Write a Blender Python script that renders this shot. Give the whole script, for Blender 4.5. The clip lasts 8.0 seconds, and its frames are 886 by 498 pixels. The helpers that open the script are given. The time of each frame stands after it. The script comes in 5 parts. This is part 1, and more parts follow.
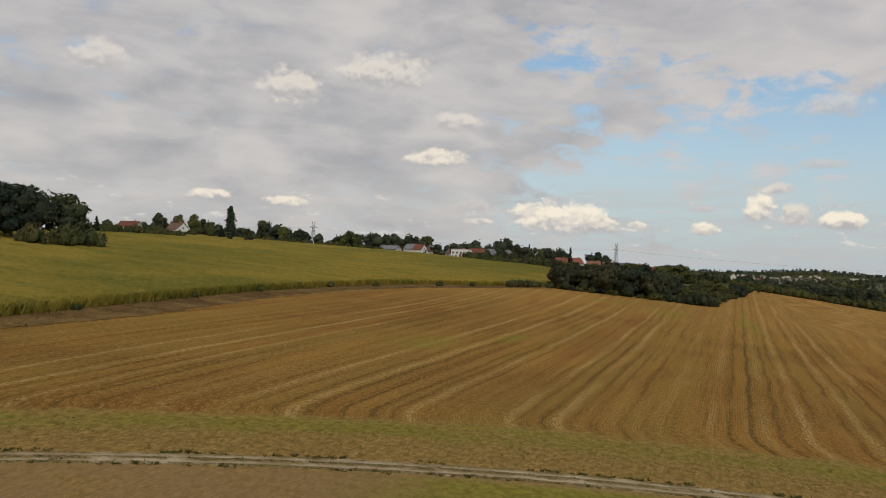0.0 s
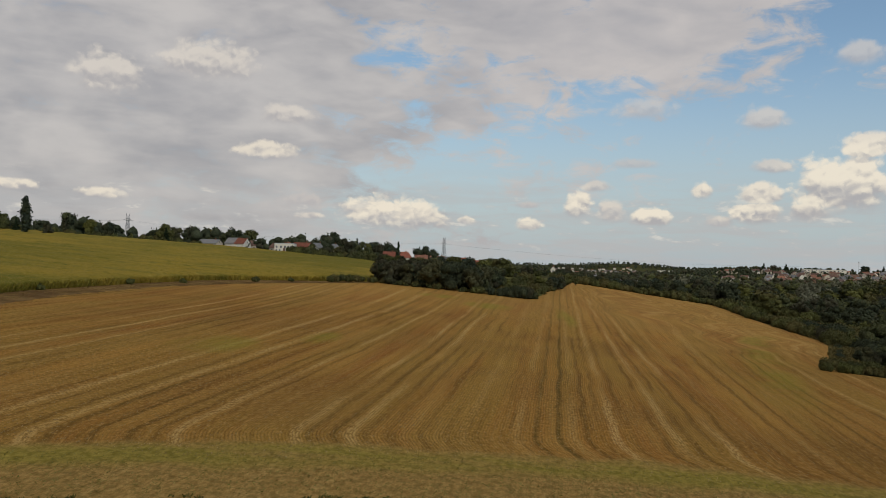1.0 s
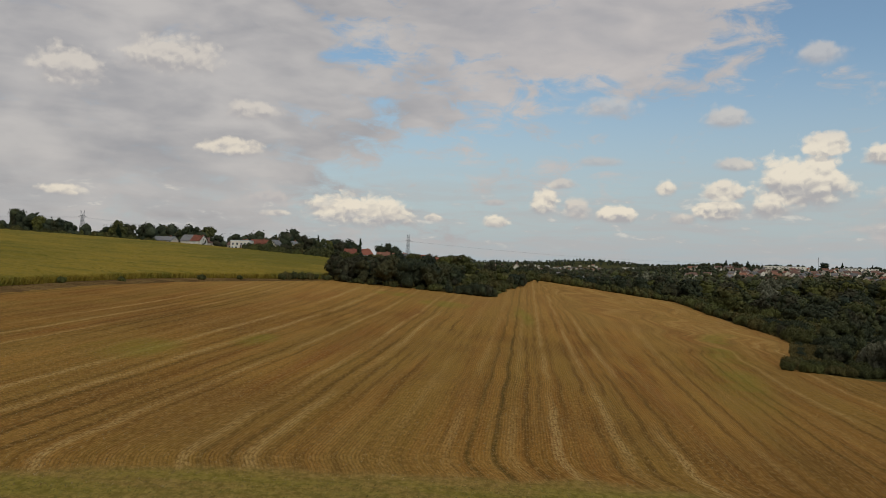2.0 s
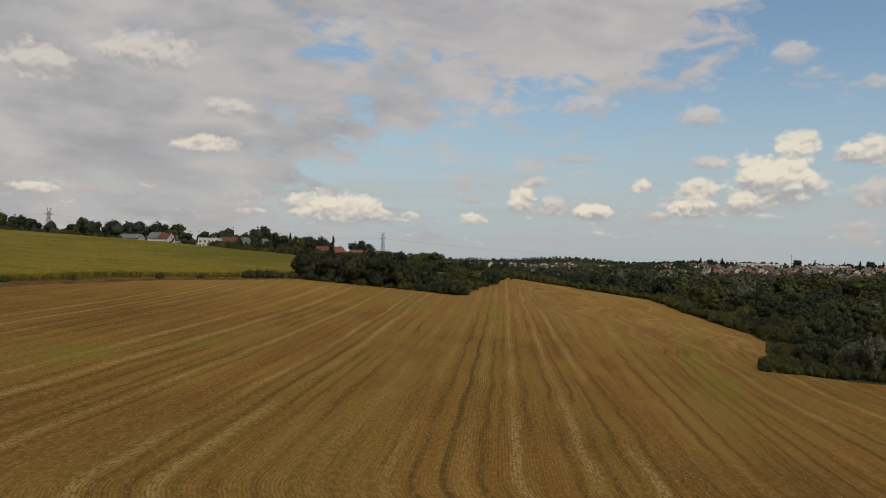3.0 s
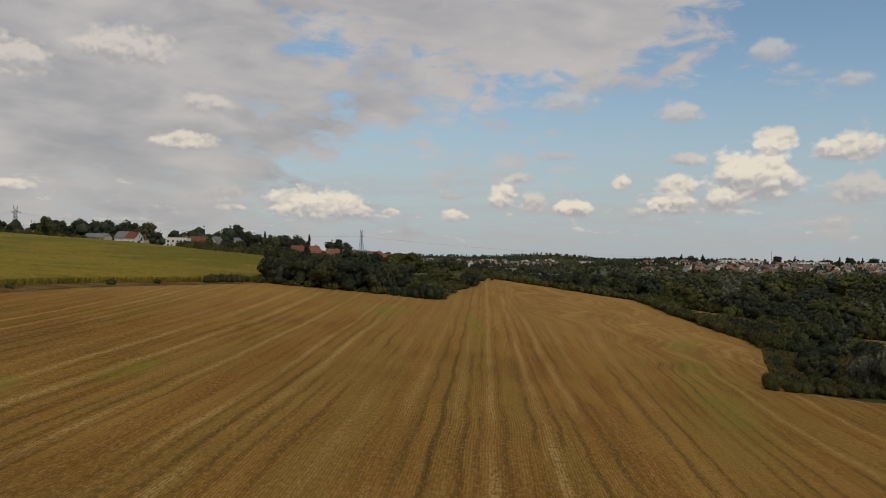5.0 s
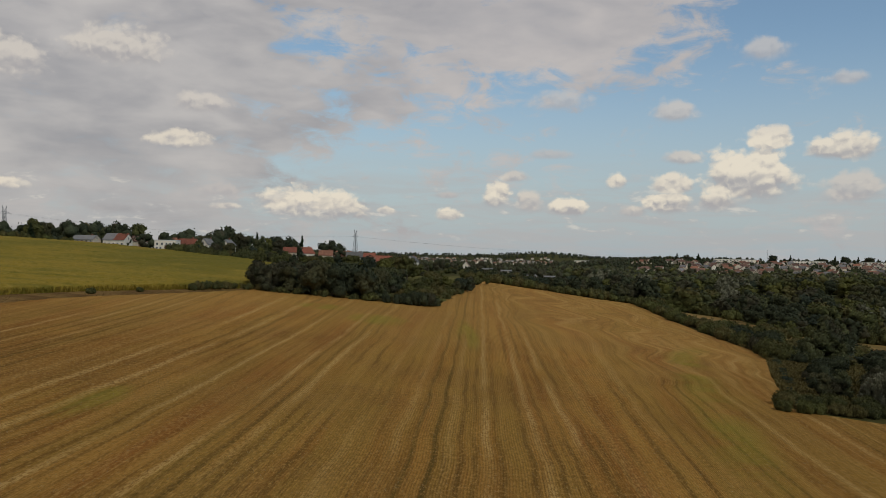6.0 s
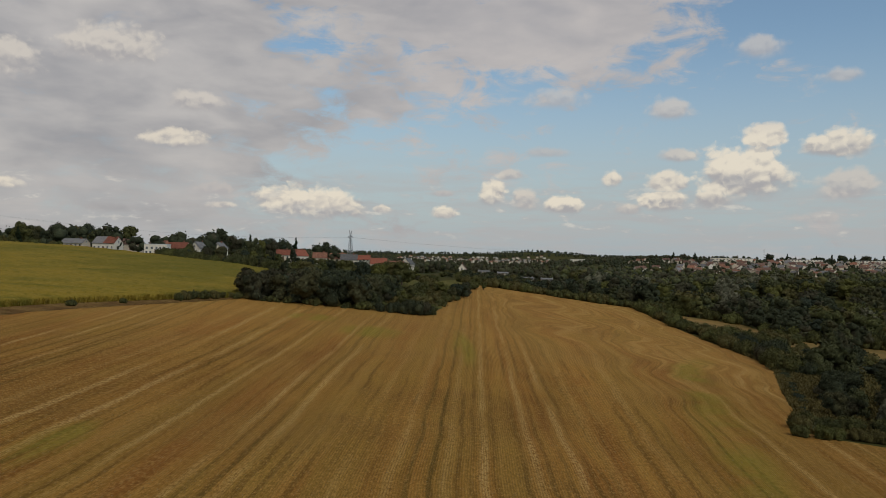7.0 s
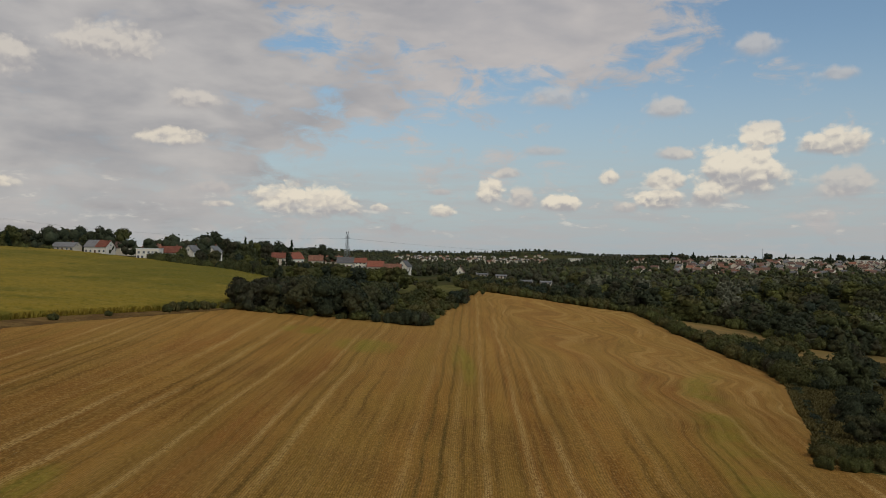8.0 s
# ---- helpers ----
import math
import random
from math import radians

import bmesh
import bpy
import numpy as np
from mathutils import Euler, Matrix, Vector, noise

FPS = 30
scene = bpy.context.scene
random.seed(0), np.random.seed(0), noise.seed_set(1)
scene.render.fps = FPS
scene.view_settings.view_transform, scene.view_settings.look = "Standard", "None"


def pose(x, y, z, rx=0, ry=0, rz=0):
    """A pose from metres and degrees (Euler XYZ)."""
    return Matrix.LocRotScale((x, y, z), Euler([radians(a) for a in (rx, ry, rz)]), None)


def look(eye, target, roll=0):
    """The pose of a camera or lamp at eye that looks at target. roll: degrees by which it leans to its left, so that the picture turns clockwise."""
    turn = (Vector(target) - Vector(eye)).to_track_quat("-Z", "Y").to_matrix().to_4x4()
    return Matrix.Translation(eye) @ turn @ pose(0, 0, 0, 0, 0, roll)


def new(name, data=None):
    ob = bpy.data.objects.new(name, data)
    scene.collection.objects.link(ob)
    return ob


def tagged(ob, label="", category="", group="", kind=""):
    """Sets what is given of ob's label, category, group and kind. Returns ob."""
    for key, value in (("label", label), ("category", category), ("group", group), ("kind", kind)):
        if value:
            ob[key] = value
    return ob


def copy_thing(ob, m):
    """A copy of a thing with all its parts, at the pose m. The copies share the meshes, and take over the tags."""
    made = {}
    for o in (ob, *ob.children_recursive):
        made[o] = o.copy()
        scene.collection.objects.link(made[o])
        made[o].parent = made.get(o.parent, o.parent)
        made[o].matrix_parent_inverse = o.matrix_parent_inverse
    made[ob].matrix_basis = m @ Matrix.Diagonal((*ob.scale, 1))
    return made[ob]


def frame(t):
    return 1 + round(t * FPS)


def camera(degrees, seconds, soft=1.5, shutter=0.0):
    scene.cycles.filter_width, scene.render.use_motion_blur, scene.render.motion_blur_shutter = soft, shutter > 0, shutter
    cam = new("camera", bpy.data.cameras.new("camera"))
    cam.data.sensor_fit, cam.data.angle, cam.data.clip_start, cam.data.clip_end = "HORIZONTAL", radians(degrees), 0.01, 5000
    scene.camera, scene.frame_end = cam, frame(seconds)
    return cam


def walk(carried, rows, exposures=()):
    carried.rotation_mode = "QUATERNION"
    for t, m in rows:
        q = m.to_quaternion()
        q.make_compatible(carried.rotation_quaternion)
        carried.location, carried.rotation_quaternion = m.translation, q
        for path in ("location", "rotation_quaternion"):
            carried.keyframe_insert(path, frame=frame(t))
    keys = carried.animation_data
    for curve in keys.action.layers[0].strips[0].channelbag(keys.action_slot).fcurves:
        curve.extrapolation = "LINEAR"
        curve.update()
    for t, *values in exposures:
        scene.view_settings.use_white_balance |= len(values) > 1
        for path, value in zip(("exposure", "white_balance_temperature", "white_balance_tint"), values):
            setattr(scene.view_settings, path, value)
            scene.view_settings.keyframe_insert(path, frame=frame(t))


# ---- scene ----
cam = camera(57.1, 8.0, soft=0.8)
walk(cam, [
    (0.0, pose(-6.72, -25.25, 20.10, 90.959, -1.979, 16.191)),
    (0.2, pose(-6.53, -23.77, 20.12, 90.963, -1.861, 10.942)),
    (0.4, pose(-6.35, -22.30, 20.14, 90.965, -1.791, 7.811)),
    (0.5, pose(-6.25, -21.56, 20.15, 90.966, -1.773, 6.983)),
    (1.0, pose(-5.07, -17.73, 20.12, 90.937, -1.683, 4.395)),
    (1.5, pose(-3.67, -13.96, 20.06, 90.888, -1.629, 3.099)),
    (3.0, pose(-0.46, -3.28, 19.97, 90.718, -1.481, 0.459)),
    (3.5, pose(0.00, -0.00, 20.00, 90.673, -1.432, -0.017)),
    (4.0, pose(0.39, 3.64, 20.26, 90.611, -1.369, -0.356)),
    (4.5, pose(0.61, 7.15, 20.84, 90.553, -1.329, -0.643)),
    (6.0, pose(1.23, 17.47, 23.75, 90.390, -1.261, -1.217)),
    (6.5, pose(1.45, 21.16, 24.88, 90.329, -1.196, -1.366)),
    (7.0, pose(1.50, 24.48, 26.14, 90.280, -1.100, -1.502)),
    (7.5, pose(1.53, 27.98, 27.41, 90.235, -1.056, -1.631)),
    (8.0, pose(1.43, 31.53, 28.69, 90.187, -1.018, -1.688)),
], [(0.0, 0.03), (0.7, -0.07), (1.5, -0.16), (3.5, -0.2), (8.0, -0.25)])

# ---- node helpers ----


class Nodes:
    """A thin layer over a node tree: every call adds one node and returns its output."""

    def __init__(self, tree):
        self.tree = tree
        tree.nodes.clear()

    def put(self, slot, value):
        if isinstance(value, bpy.types.NodeSocket):
            self.tree.links.new(value, slot)
        elif value is not None:
            slot.default_value = value

    def node(self, kind, **inputs):
        n = self.tree.nodes.new(kind)
        for key, value in inputs.items():
            self.put(n.inputs[key.replace("_", " ")], value)
        return n

    def math(self, op, a, b=None, c=None, clamp=False):
        n = self.tree.nodes.new("ShaderNodeMath")
        n.operation, n.use_clamp = op, clamp
        for slot, value in zip(n.inputs, (a, b, c)):
            self.put(slot, value)
        return n.outputs[0]

    def vmath(self, op, a, b=None):
        n = self.tree.nodes.new("ShaderNodeVectorMath")
        n.operation = op
        for slot, value in zip(n.inputs, (a, b)):
            self.put(slot, value)
        return n.outputs[0]

    def xyz(self, v):
        n = self.tree.nodes.new("ShaderNodeSeparateXYZ")
        self.put(n.inputs[0], v)
        return n.outputs

    def vec(self, x, y, z=0.0):
        n = self.tree.nodes.new("ShaderNodeCombineXYZ")
        for slot, value in zip(n.inputs, (x, y, z)):
            self.put(slot, value)
        return n.outputs[0]

    def noise(self, v, scale, detail=3.0, rough=0.55, warp=0.0):
        n = self.node("ShaderNodeTexNoise", Vector=v, Scale=scale, Detail=detail, Roughness=rough, Distortion=warp)
        return n.outputs[0]

    def cells(self, v, scale, soft=0.25):
        n = self.node("ShaderNodeTexVoronoi", Vector=v, Scale=scale)
        n.feature = "SMOOTH_F1"
        self.put(n.inputs["Smoothness"], soft)
        return n.outputs["Distance"]

    def chance(self, v):
        n = self.tree.nodes.new("ShaderNodeTexWhiteNoise")
        n.noise_dimensions = "1D"
        self.put(n.inputs["W"], v)
        return n.outputs["Value"]

    def step(self, v, lo, hi, a=0.0, b=1.0):
        n = self.tree.nodes.new("ShaderNodeMapRange")
        n.interpolation_type = "SMOOTHSTEP"
        for slot, value in zip(n.inputs, (v, lo, hi, a, b)):
            self.put(slot, value)
        return n.outputs[0]

    def line(self, v, lo, hi, a=0.0, b=1.0):
        n = self.tree.nodes.new("ShaderNodeMapRange")
        for slot, value in zip(n.inputs, (v, lo, hi, a, b)):
            self.put(slot, value)
        return n.outputs[0]

    def mix(self, fac, a, b, how="MIX"):
        n = self.tree.nodes.new("ShaderNodeMix")
        n.data_type, n.blend_type = "RGBA", how
        self.put(n.inputs[0], fac)
        for slot, value in ((n.inputs[6], a), (n.inputs[7], b)):
            self.put(slot, (*value, 1.0) if isinstance(value, tuple) else value)
        return n.outputs[2]

    def bump(self, height, strength, distance):
        return self.node("ShaderNodeBump", Height=height, Strength=strength, Distance=distance).outputs[0]

    def out(self, colour, rough=0.9, normal=None, gloss=0.2, metal=0.0):
        b = self.node("ShaderNodeBsdfPrincipled", Base_Color=(*colour, 1.0) if isinstance(colour, tuple) else colour, Roughness=rough, Metallic=metal)
        self.put(b.inputs["Specular IOR Level"], gloss)
        self.put(b.inputs["Normal"], normal)
        o = self.tree.nodes.new("ShaderNodeOutputMaterial")
        self.tree.links.new(b.outputs[0], o.inputs[0])
        return b


def material(name):
    m = bpy.data.materials.new(name)
    m.use_nodes = True
    return m, Nodes(m.node_tree)


def place(n):
    return n.tree.nodes.new("ShaderNodeNewGeometry").outputs["Position"]


# ---- world: sky with a broken cloud deck and fair-weather cumulus ----
SUN_AZ, SUN_EL = radians(150), radians(47)
world = bpy.data.worlds.new("world")
scene.world = world
world.use_nodes = True
n = Nodes(world.node_tree)
sky = n.tree.nodes.new("ShaderNodeTexSky")
sky.sky_type, sky.sun_disc = "NISHITA", False
sky.sun_elevation, sky.sun_rotation = SUN_EL, SUN_AZ
sky.air_density, sky.dust_density, sky.ozone_density = 1.0, 1.4, 1.5
d = n.tree.nodes.new("ShaderNodeTexCoord").outputs["Generated"]
dx, dy, dz = n.xyz(d)
az = n.math("MULTIPLY", n.math("ARCTAN2", dx, dy), 57.2958)
el = n.math("MULTIPLY", n.math("ARCSINE", dz), 57.2958)
# a broken deck of cloud, thickest to the west and overhead
sheet_v = n.vec(n.math("MULTIPLY", az, 0.10), n.math("MULTIPLY", el, 0.26), dy)
n_big = n.noise(sheet_v, 0.9, 3.0, 0.5, 0.3)
n_mid = n.noise(sheet_v, 2.3, 6.0, 0.56, 0.25)
n_low = n.noise(n.vmath("ADD", sheet_v, (9.0, 4.0, 0.0)), 1.3, 3.0, 0.48, 0.4)
edge = n.math("MAXIMUM", n.line(el, 6.5, 15.5, -9.0, 19.0), -9.0)
fill = n.step(n.math("SUBTRACT", edge, az), -22.0, 22.0, -0.16, 0.27)
n_cell = n.noise(n.vmath("ADD", sheet_v, (2.0, 11.0, 0.0)), 2.7, 4.0, 0.52, 0.35)
fill = n.math("ADD", fill, n.math("MULTIPLY", n.math("SUBTRACT", n_cell, 0.5), 0.55))
# where the deck thickens or opens: bearing, height, half width, half height in degrees, gain
PATCHES = [
    (8.0, 15.6, 9.5, 3.4, 0.20), (-1.0, 11.5, 4.5, 2.0, 0.16), (-22.0, 11.0, 13.0, 8.0, 0.10), (-8.5, 14.8, 2.6, 2.0, -0.16),
    (14.5, 10.0, 10.0, 2.6, -0.10), (-2.0, 7.2, 7.0, 1.8, -0.14), (27.0, 17.0, 6.0, 4.5, -0.42), (7.0, 12.6, 3.0, 0.8, -0.12),
]
for a, e, w, h, gain in PATCHES:
    px = n.math("DIVIDE", n.math("SUBTRACT", az, a), w)
    py = n.math("DIVIDE", n.math("SUBTRACT", el, e), h)
    r = n.math("ADD", n.math("MULTIPLY", px, px), n.math("MULTIPLY", py, py))
    fill = n.math("ADD", fill, n.step(r, 1.9, 0.1, 0.0, gain))
alto_v = n.vec(n.math("MULTIPLY", az, 0.19), n.math("MULTIPLY", el, 0.40), 21.0)
alto = n.math("MULTIPLY", n.math("SUBTRACT", n.noise(alto_v, 1.55, 6.0, 0.62, 0.6), 0.5), n.step(az, -20.0, -6.0, 0.30, 1.35))
field = n.math("ADD", n.math("ADD", n.math("ADD", n.math("MULTIPLY", n_big, 0.35), n.math("MULTIPLY", n_mid, 0.70)), fill), alto)
deck = n.step(field, 0.42, 0.80)
deck_tone = n.step(n.math("ADD", n.math("ADD", n.math("MULTIPLY", n_mid, 0.25), n.math("MULTIPLY", n_low, 0.75)), n.math("MULTIPLY", n.math("SUBTRACT", n_cell, 0.5), 0.25)), 0.24, 0.72)
blue = n.mix(1.0, sky.outputs[0], (0.120, 0.130, 0.126), "MULTIPLY")
haze = n.step(el, -2.0, 16.0, 0.90, 0.02)
blue = n.mix(haze, blue, (0.475, 0.535, 0.575))
deck_colour = n.mix(deck_tone, (0.345, 0.338, 0.355), (0.60, 0.565, 0.540))
deck_colour = n.mix(n.step(az, -12.0, 6.0, 0.0, 0.7), deck_colour, n.mix(deck_tone, (0.49, 0.472, 0.480), (0.655, 0.600, 0.570)))
col = n.mix(n.math("MULTIPLY", deck, 0.94), blue, deck_colour)
# thin veil that whitens the lowest sky
veil_v = n.vec(n.math("MULTIPLY", az, 0.05), n.math("MULTIPLY", el, 0.42), 3.0)
veil = n.math("MULTIPLY", n.step(el, 8.0, 1.5), n.step(n.noise(veil_v, 2.6, 6.0, 0.6, 0.4), 0.36, 0.64))
col = n.mix(n.math("MULTIPLY", veil, 0.80), col, (0.50, 0.500, 0.500))
# cumulus heaps: bearing, height of the base, half width, height, in degrees, and how brightly lit
HEAPS = [
    (-27.2, 10.2, 2.4, 2.6, 0.75), (-21.0, 11.6, 3.9, 2.5, 0.75), (-15.5, 9.1, 2.0, 1.4, 0.7), (-16.8, 6.6, 2.4, 1.3, 0.75), (-27.4, 3.5, 1.8, 0.8, 0.8),
    (-14.4, 3.5, 1.5, 1.1, 0.3), (-13.8, 2.7, 1.0, 0.6, 0.6), (-7.9, 2.2, 4.2, 2.2, 1.0), (-2.8, 2.7, 0.8, 0.6, 0.8), (1.6, 2.4, 1.0, 0.9, 1.0),
    (4.9, 3.4, 1.1, 1.8, 1.0), (7.2, 3.0, 1.0, 1.6, 0.6), (9.9, 2.8, 1.4, 1.4, 1.0), (6.2, 5.2, 1.2, 0.7, 0.5), (1.4, 3.9, 1.2, 0.5, 0.3),
    (13.2, 4.8, 0.9, 1.1, 0.9), (16.8, 9.2, 1.9, 1.6, 0.5), (9.2, 10.0, 2.3, 1.6, 0.25), (8.6, 6.7, 2.2, 0.8, 0.15), (22.8, 7.4, 1.7, 1.5, 0.95),
    (27.1, 6.5, 2.6, 1.7, 0.85), (21.7, 3.9, 3.2, 3.7, 1.0), (17.4, 6.4, 1.7, 1.0, 0.5), (16.8, 4.5, 1.5, 1.3, 0.8), (16.7, 3.1, 1.9, 1.5, 1.0),
    (19.9, 3.3, 1.6, 1.3, 0.9), (27.8, 3.6, 2.1, 2.3, 0.5), (26.4, 2.2, 2.0, 0.9, 0.3), (14.3, 2.8, 1.2, 0.8, 0.5), (22.6, 12.9, 1.9, 1.8, 0.3),
    (27.4, 11.1, 1.6, 1.0, 0.25), (-39.6, 11.4, 2.2, 2.2, 0.6), (-32.4, 3.7, 1.5, 0.8, 0.8),
]
warp = n.math("MULTIPLY", n.math("SUBTRACT", n.noise(n.vec(az, el, 4.0), 0.9, 4.0, 0.6), 0.5), 1.3)
puff = n.vec(n.math("ADD", az, warp), n.math("ADD", n.math("MULTIPLY", el, 1.25), n.math("MULTIPLY", warp, 0.7)), 0.0)


def billow(at):
    return n.math("SUBTRACT", 0.62, n.math("ADD", n.math("MULTIPLY", n.cells(at, 0.72), 0.70), n.math("MULTIPLY", n.cells(n.vmath("ADD", at, (31.0, 7.0, 0.0)), 1.9), 0.34)))


lump, lump_up = billow(puff), billow(n.vmath("ADD", puff, (0.12, 0.42, 0.0)))
frizz = n.noise(n.vmath("ADD", puff, (5.0, 17.0, 0.0)), 3.6, 4.0, 0.6, 0.2)
body, lit, glow, mass = None, None, None, None
for a, e, w, h, b in HEAPS:
    px = n.math("DIVIDE", n.math("SUBTRACT", az, a), w)
    py = n.math("SUBTRACT", n.math("DIVIDE", n.math("SUBTRACT", el, e), h), 0.30)
    py2 = n.math("ADD", n.math("MULTIPLY", n.math("MAXIMUM", py, 0.0), 1.30), n.math("MULTIPLY", n.math("MINIMUM", py, 0.0), 2.4))
    k = n.math("SUBTRACT", 1.0, n.math("SQRT", n.math("ADD", n.math("MULTIPLY", px, px), n.math("MULTIPLY", py2, py2))))
    near = n.step(k, -0.6, 0.4)
    shade = n.math("MULTIPLY", near, py)
    body = k if body is None else n.math("MAXIMUM", body, k)
    lit = shade if lit is None else n.math("ADD", lit, shade)
    mass = near if mass is None else n.math("ADD", mass, near)
    glow = n.math("MULTIPLY", near, b) if glow is None else n.math("ADD", glow, n.math("MULTIPLY", near, b))
mass = n.math("MAXIMUM", mass, 0.02)
glow, lit = n.math("DIVIDE", glow, mass), n.math("DIVIDE", lit, mass)
rag = n.math("ADD", n.math("MULTIPLY", body, 1.35), n.math("ADD", n.math("MULTIPLY", lump, 0.95), n.math("MULTIPLY", n.math("SUBTRACT", frizz, 0.5), 0.26)))
rag = n.math("SUBTRACT", rag, 0.02)
crisp = n.math("MULTIPLY", n.step(lit, -0.30, 0.30, 0.95, 0.36), n.line(glow, 0.2, 1.0, 1.9, 1.0))
heap = n.math("MULTIPLY", n.step(rag, -0.04, crisp), n.step(lit, -0.42, -0.05, 0.45, 1.0))
relief = n.math("SUBTRACT", lump, lump_up)
light = n.math("ADD", n.math("MULTIPLY", n.math("SUBTRACT", lit, 0.06), 1.25), n.math("ADD", n.math("MULTIPLY", relief, 1.25), n.math("MULTIPLY", n.math("SUBTRACT", frizz, 0.5), 0.25)))
light = n.step(light, -0.38, 0.52)
peak = n.mix(n.step(glow, 0.2, 1.0), (0.60, 0.550, 0.520), (0.92, 0.83, 0.68))
peak = n.mix(n.step(el, 7.8, 9.6, 0.0, 0.75), peak, (0.68, 0.635, 0.59))
heap_colour = n.mix(light, n.mix(n.step(glow, 0.2, 0.9), (0.50, 0.475, 0.475), (0.455, 0.440, 0.445)), peak)
col = n.mix(n.math("MULTIPLY", heap, n.line(glow, 0.2, 0.8, 0.62, 0.93)), col, heap_colour)
# scattered small puffs low over the horizon
tiny_v = n.vec(n.math("MULTIPLY", az, 0.45), n.math("MULTIPLY", el, 1.25), 8.0)
tiny_n = n.noise(tiny_v, 1.0, 4.0, 0.55, 0.2)
tiny = n.math("MULTIPLY", n.step(tiny_n, 0.51, 0.68), n.math("MULTIPLY", n.step(el, 0.6, 1.6), n.step(el, 6.0, 3.6)))
col = n.mix(n.math("MULTIPLY", tiny, 0.6), col, n.mix(n.step(tiny_n, 0.58, 0.74), (0.52, 0.515, 0.51), (0.80, 0.755, 0.67)))
back = n.node("ShaderNodeBackground", Color=col, Strength=1.0)
w_out = n.tree.nodes.new("ShaderNodeOutputWorld")
n.tree.links.new(back.outputs[0], w_out.inputs[0])

sun = new("sun", bpy.data.lights.new("sun", "SUN"))
sun.data.energy, sun.data.angle, sun.data.color = 1.0, radians(8), (1.0, 0.93, 0.82)
sun_dir = Vector((math.sin(SUN_AZ) * math.cos(SUN_EL), math.cos(SUN_AZ) * math.cos(SUN_EL), math.sin(SUN_EL)))
sun.matrix_world = look(sun_dir * 800, (0, 0, 0))

# ---- the lie of the land ----
LAND = (-13.863, -4.459, 2.85, 2.388, -2.99, -4.678, -0.441, -1.514, 1.293, 2.878, -0.075, -0.18, -0.164, -0.411, -0.6, 0.13, 0.156, 0.064, 0.047, 0.047, 0.041)


def smooth(v, lo, hi):
    u = np.clip((np.asarray(v, float) - lo) / (hi - lo), 0, 1)
    return u * u * (3 - 2 * u)


def heights(x, y):
    """Height of the ground: a plateau that falls to a wooded valley, then far country."""
    x, y = np.asarray(x, float), np.asarray(y, float)
    xc, yc = np.clip(x, -330, 215), np.clip(y, -50, 500)
    u, v = xc / 100, yc / 100
    z, k = np.full_like(u, 20.0), 0
    for deg in range(6):
        for i in range(deg + 1):
            z = z + LAND[k] * u ** (deg - i) * v ** i
            k += 1
    z = z - 1.7 * smooth(-x, 60, 125) * smooth(y, 120, 260)
    z = z - 2.4 * smooth(x, -112, -78) * (1 - smooth(x, 2, 18)) * smooth(y, 345, 410)
    mid = np.interp(y, (500, 1000, 2500, 3500, 4300, 5000), (6, 2, -3, 0, 22, 20))
    east = np.interp(y, (300, 650, 1000, 1150, 1450, 1700, 2300), (-4, -5, -2, 3, 17, 21, 20))
    bear = x / np.maximum(y, 200)
    mid = mid + 20 * smooth(y, 3300, 4100) * np.exp(-((bear - 0.150) / 0.060) ** 2)
    far = mid + (east - mid) * smooth(bear, 0.13, 0.30)
    west = 18 + 8 * smooth(-x, 100, 500)
    far = far + (west - far) * smooth(-bear, -0.03, 0.22)
    away = np.hypot(x - xc, y - yc)
    w = smooth(away, 0, 260)
    return z * (1 - w) + far * w


def height(x, y):
    return float(heights(np.array([x]), np.array([y]))[0])


def mesh_from(name, verts, faces, mats, index=None, soft=False):
    me = bpy.data.meshes.new(name)
    verts = np.asarray(verts, np.float32)
    faces = np.asarray(faces, np.int32)
    k = faces.shape[1]
    me.vertices.add(len(verts))
    me.vertices.foreach_set("co", verts.ravel())
    me.loops.add(faces.size)
    me.loops.foreach_set("vertex_index", faces.ravel())
    me.polygons.add(len(faces))
    me.polygons.foreach_set("loop_start", np.arange(0, faces.size, k, dtype=np.int32))
    me.polygons.foreach_set("loop_total", np.full(len(faces), k, np.int32))
    for m in mats if isinstance(mats, (list, tuple)) else [mats]:
        me.materials.append(m)
    if index is not None:
        me.polygons.foreach_set("material_index", np.asarray(index, np.int32))
    me.update(calc_edges=True)
    if soft:
        me.polygons.foreach_set("use_smooth", np.ones(len(faces), bool))
    return me


def sheet(name, X, Y, Z, mat):
    """A smooth sheet over a grid of places."""
    r, c = X.shape
    i = np.arange(r * c).reshape(r, c)
    q = np.stack([i[:-1, :-1], i[:-1, 1:], i[1:, 1:], i[1:, :-1]], -1).reshape(-1, 4)
    a = np.stack([X, Y, Z], -1).reshape(-1, 3)
    e1, e2 = a[q[0, 1]] - a[q[0, 0]], a[q[0, 3]] - a[q[0, 0]]
    if np.cross(e1, e2)[2] < 0:
        q = q[:, ::-1]
    return new(name, mesh_from(name, a, q, mat, soft=True))


def part(name, bm, mat, parent, label=""):
    me = bpy.data.meshes.new(name)
    bm.to_mesh(me)
    bm.free()
    for m in mat if isinstance(mat, (list, tuple)) else [mat]:
        me.materials.append(m)
    ob = new(name, me)
    ob.parent = parent
    if label:
        tagged(ob, label)
    return ob


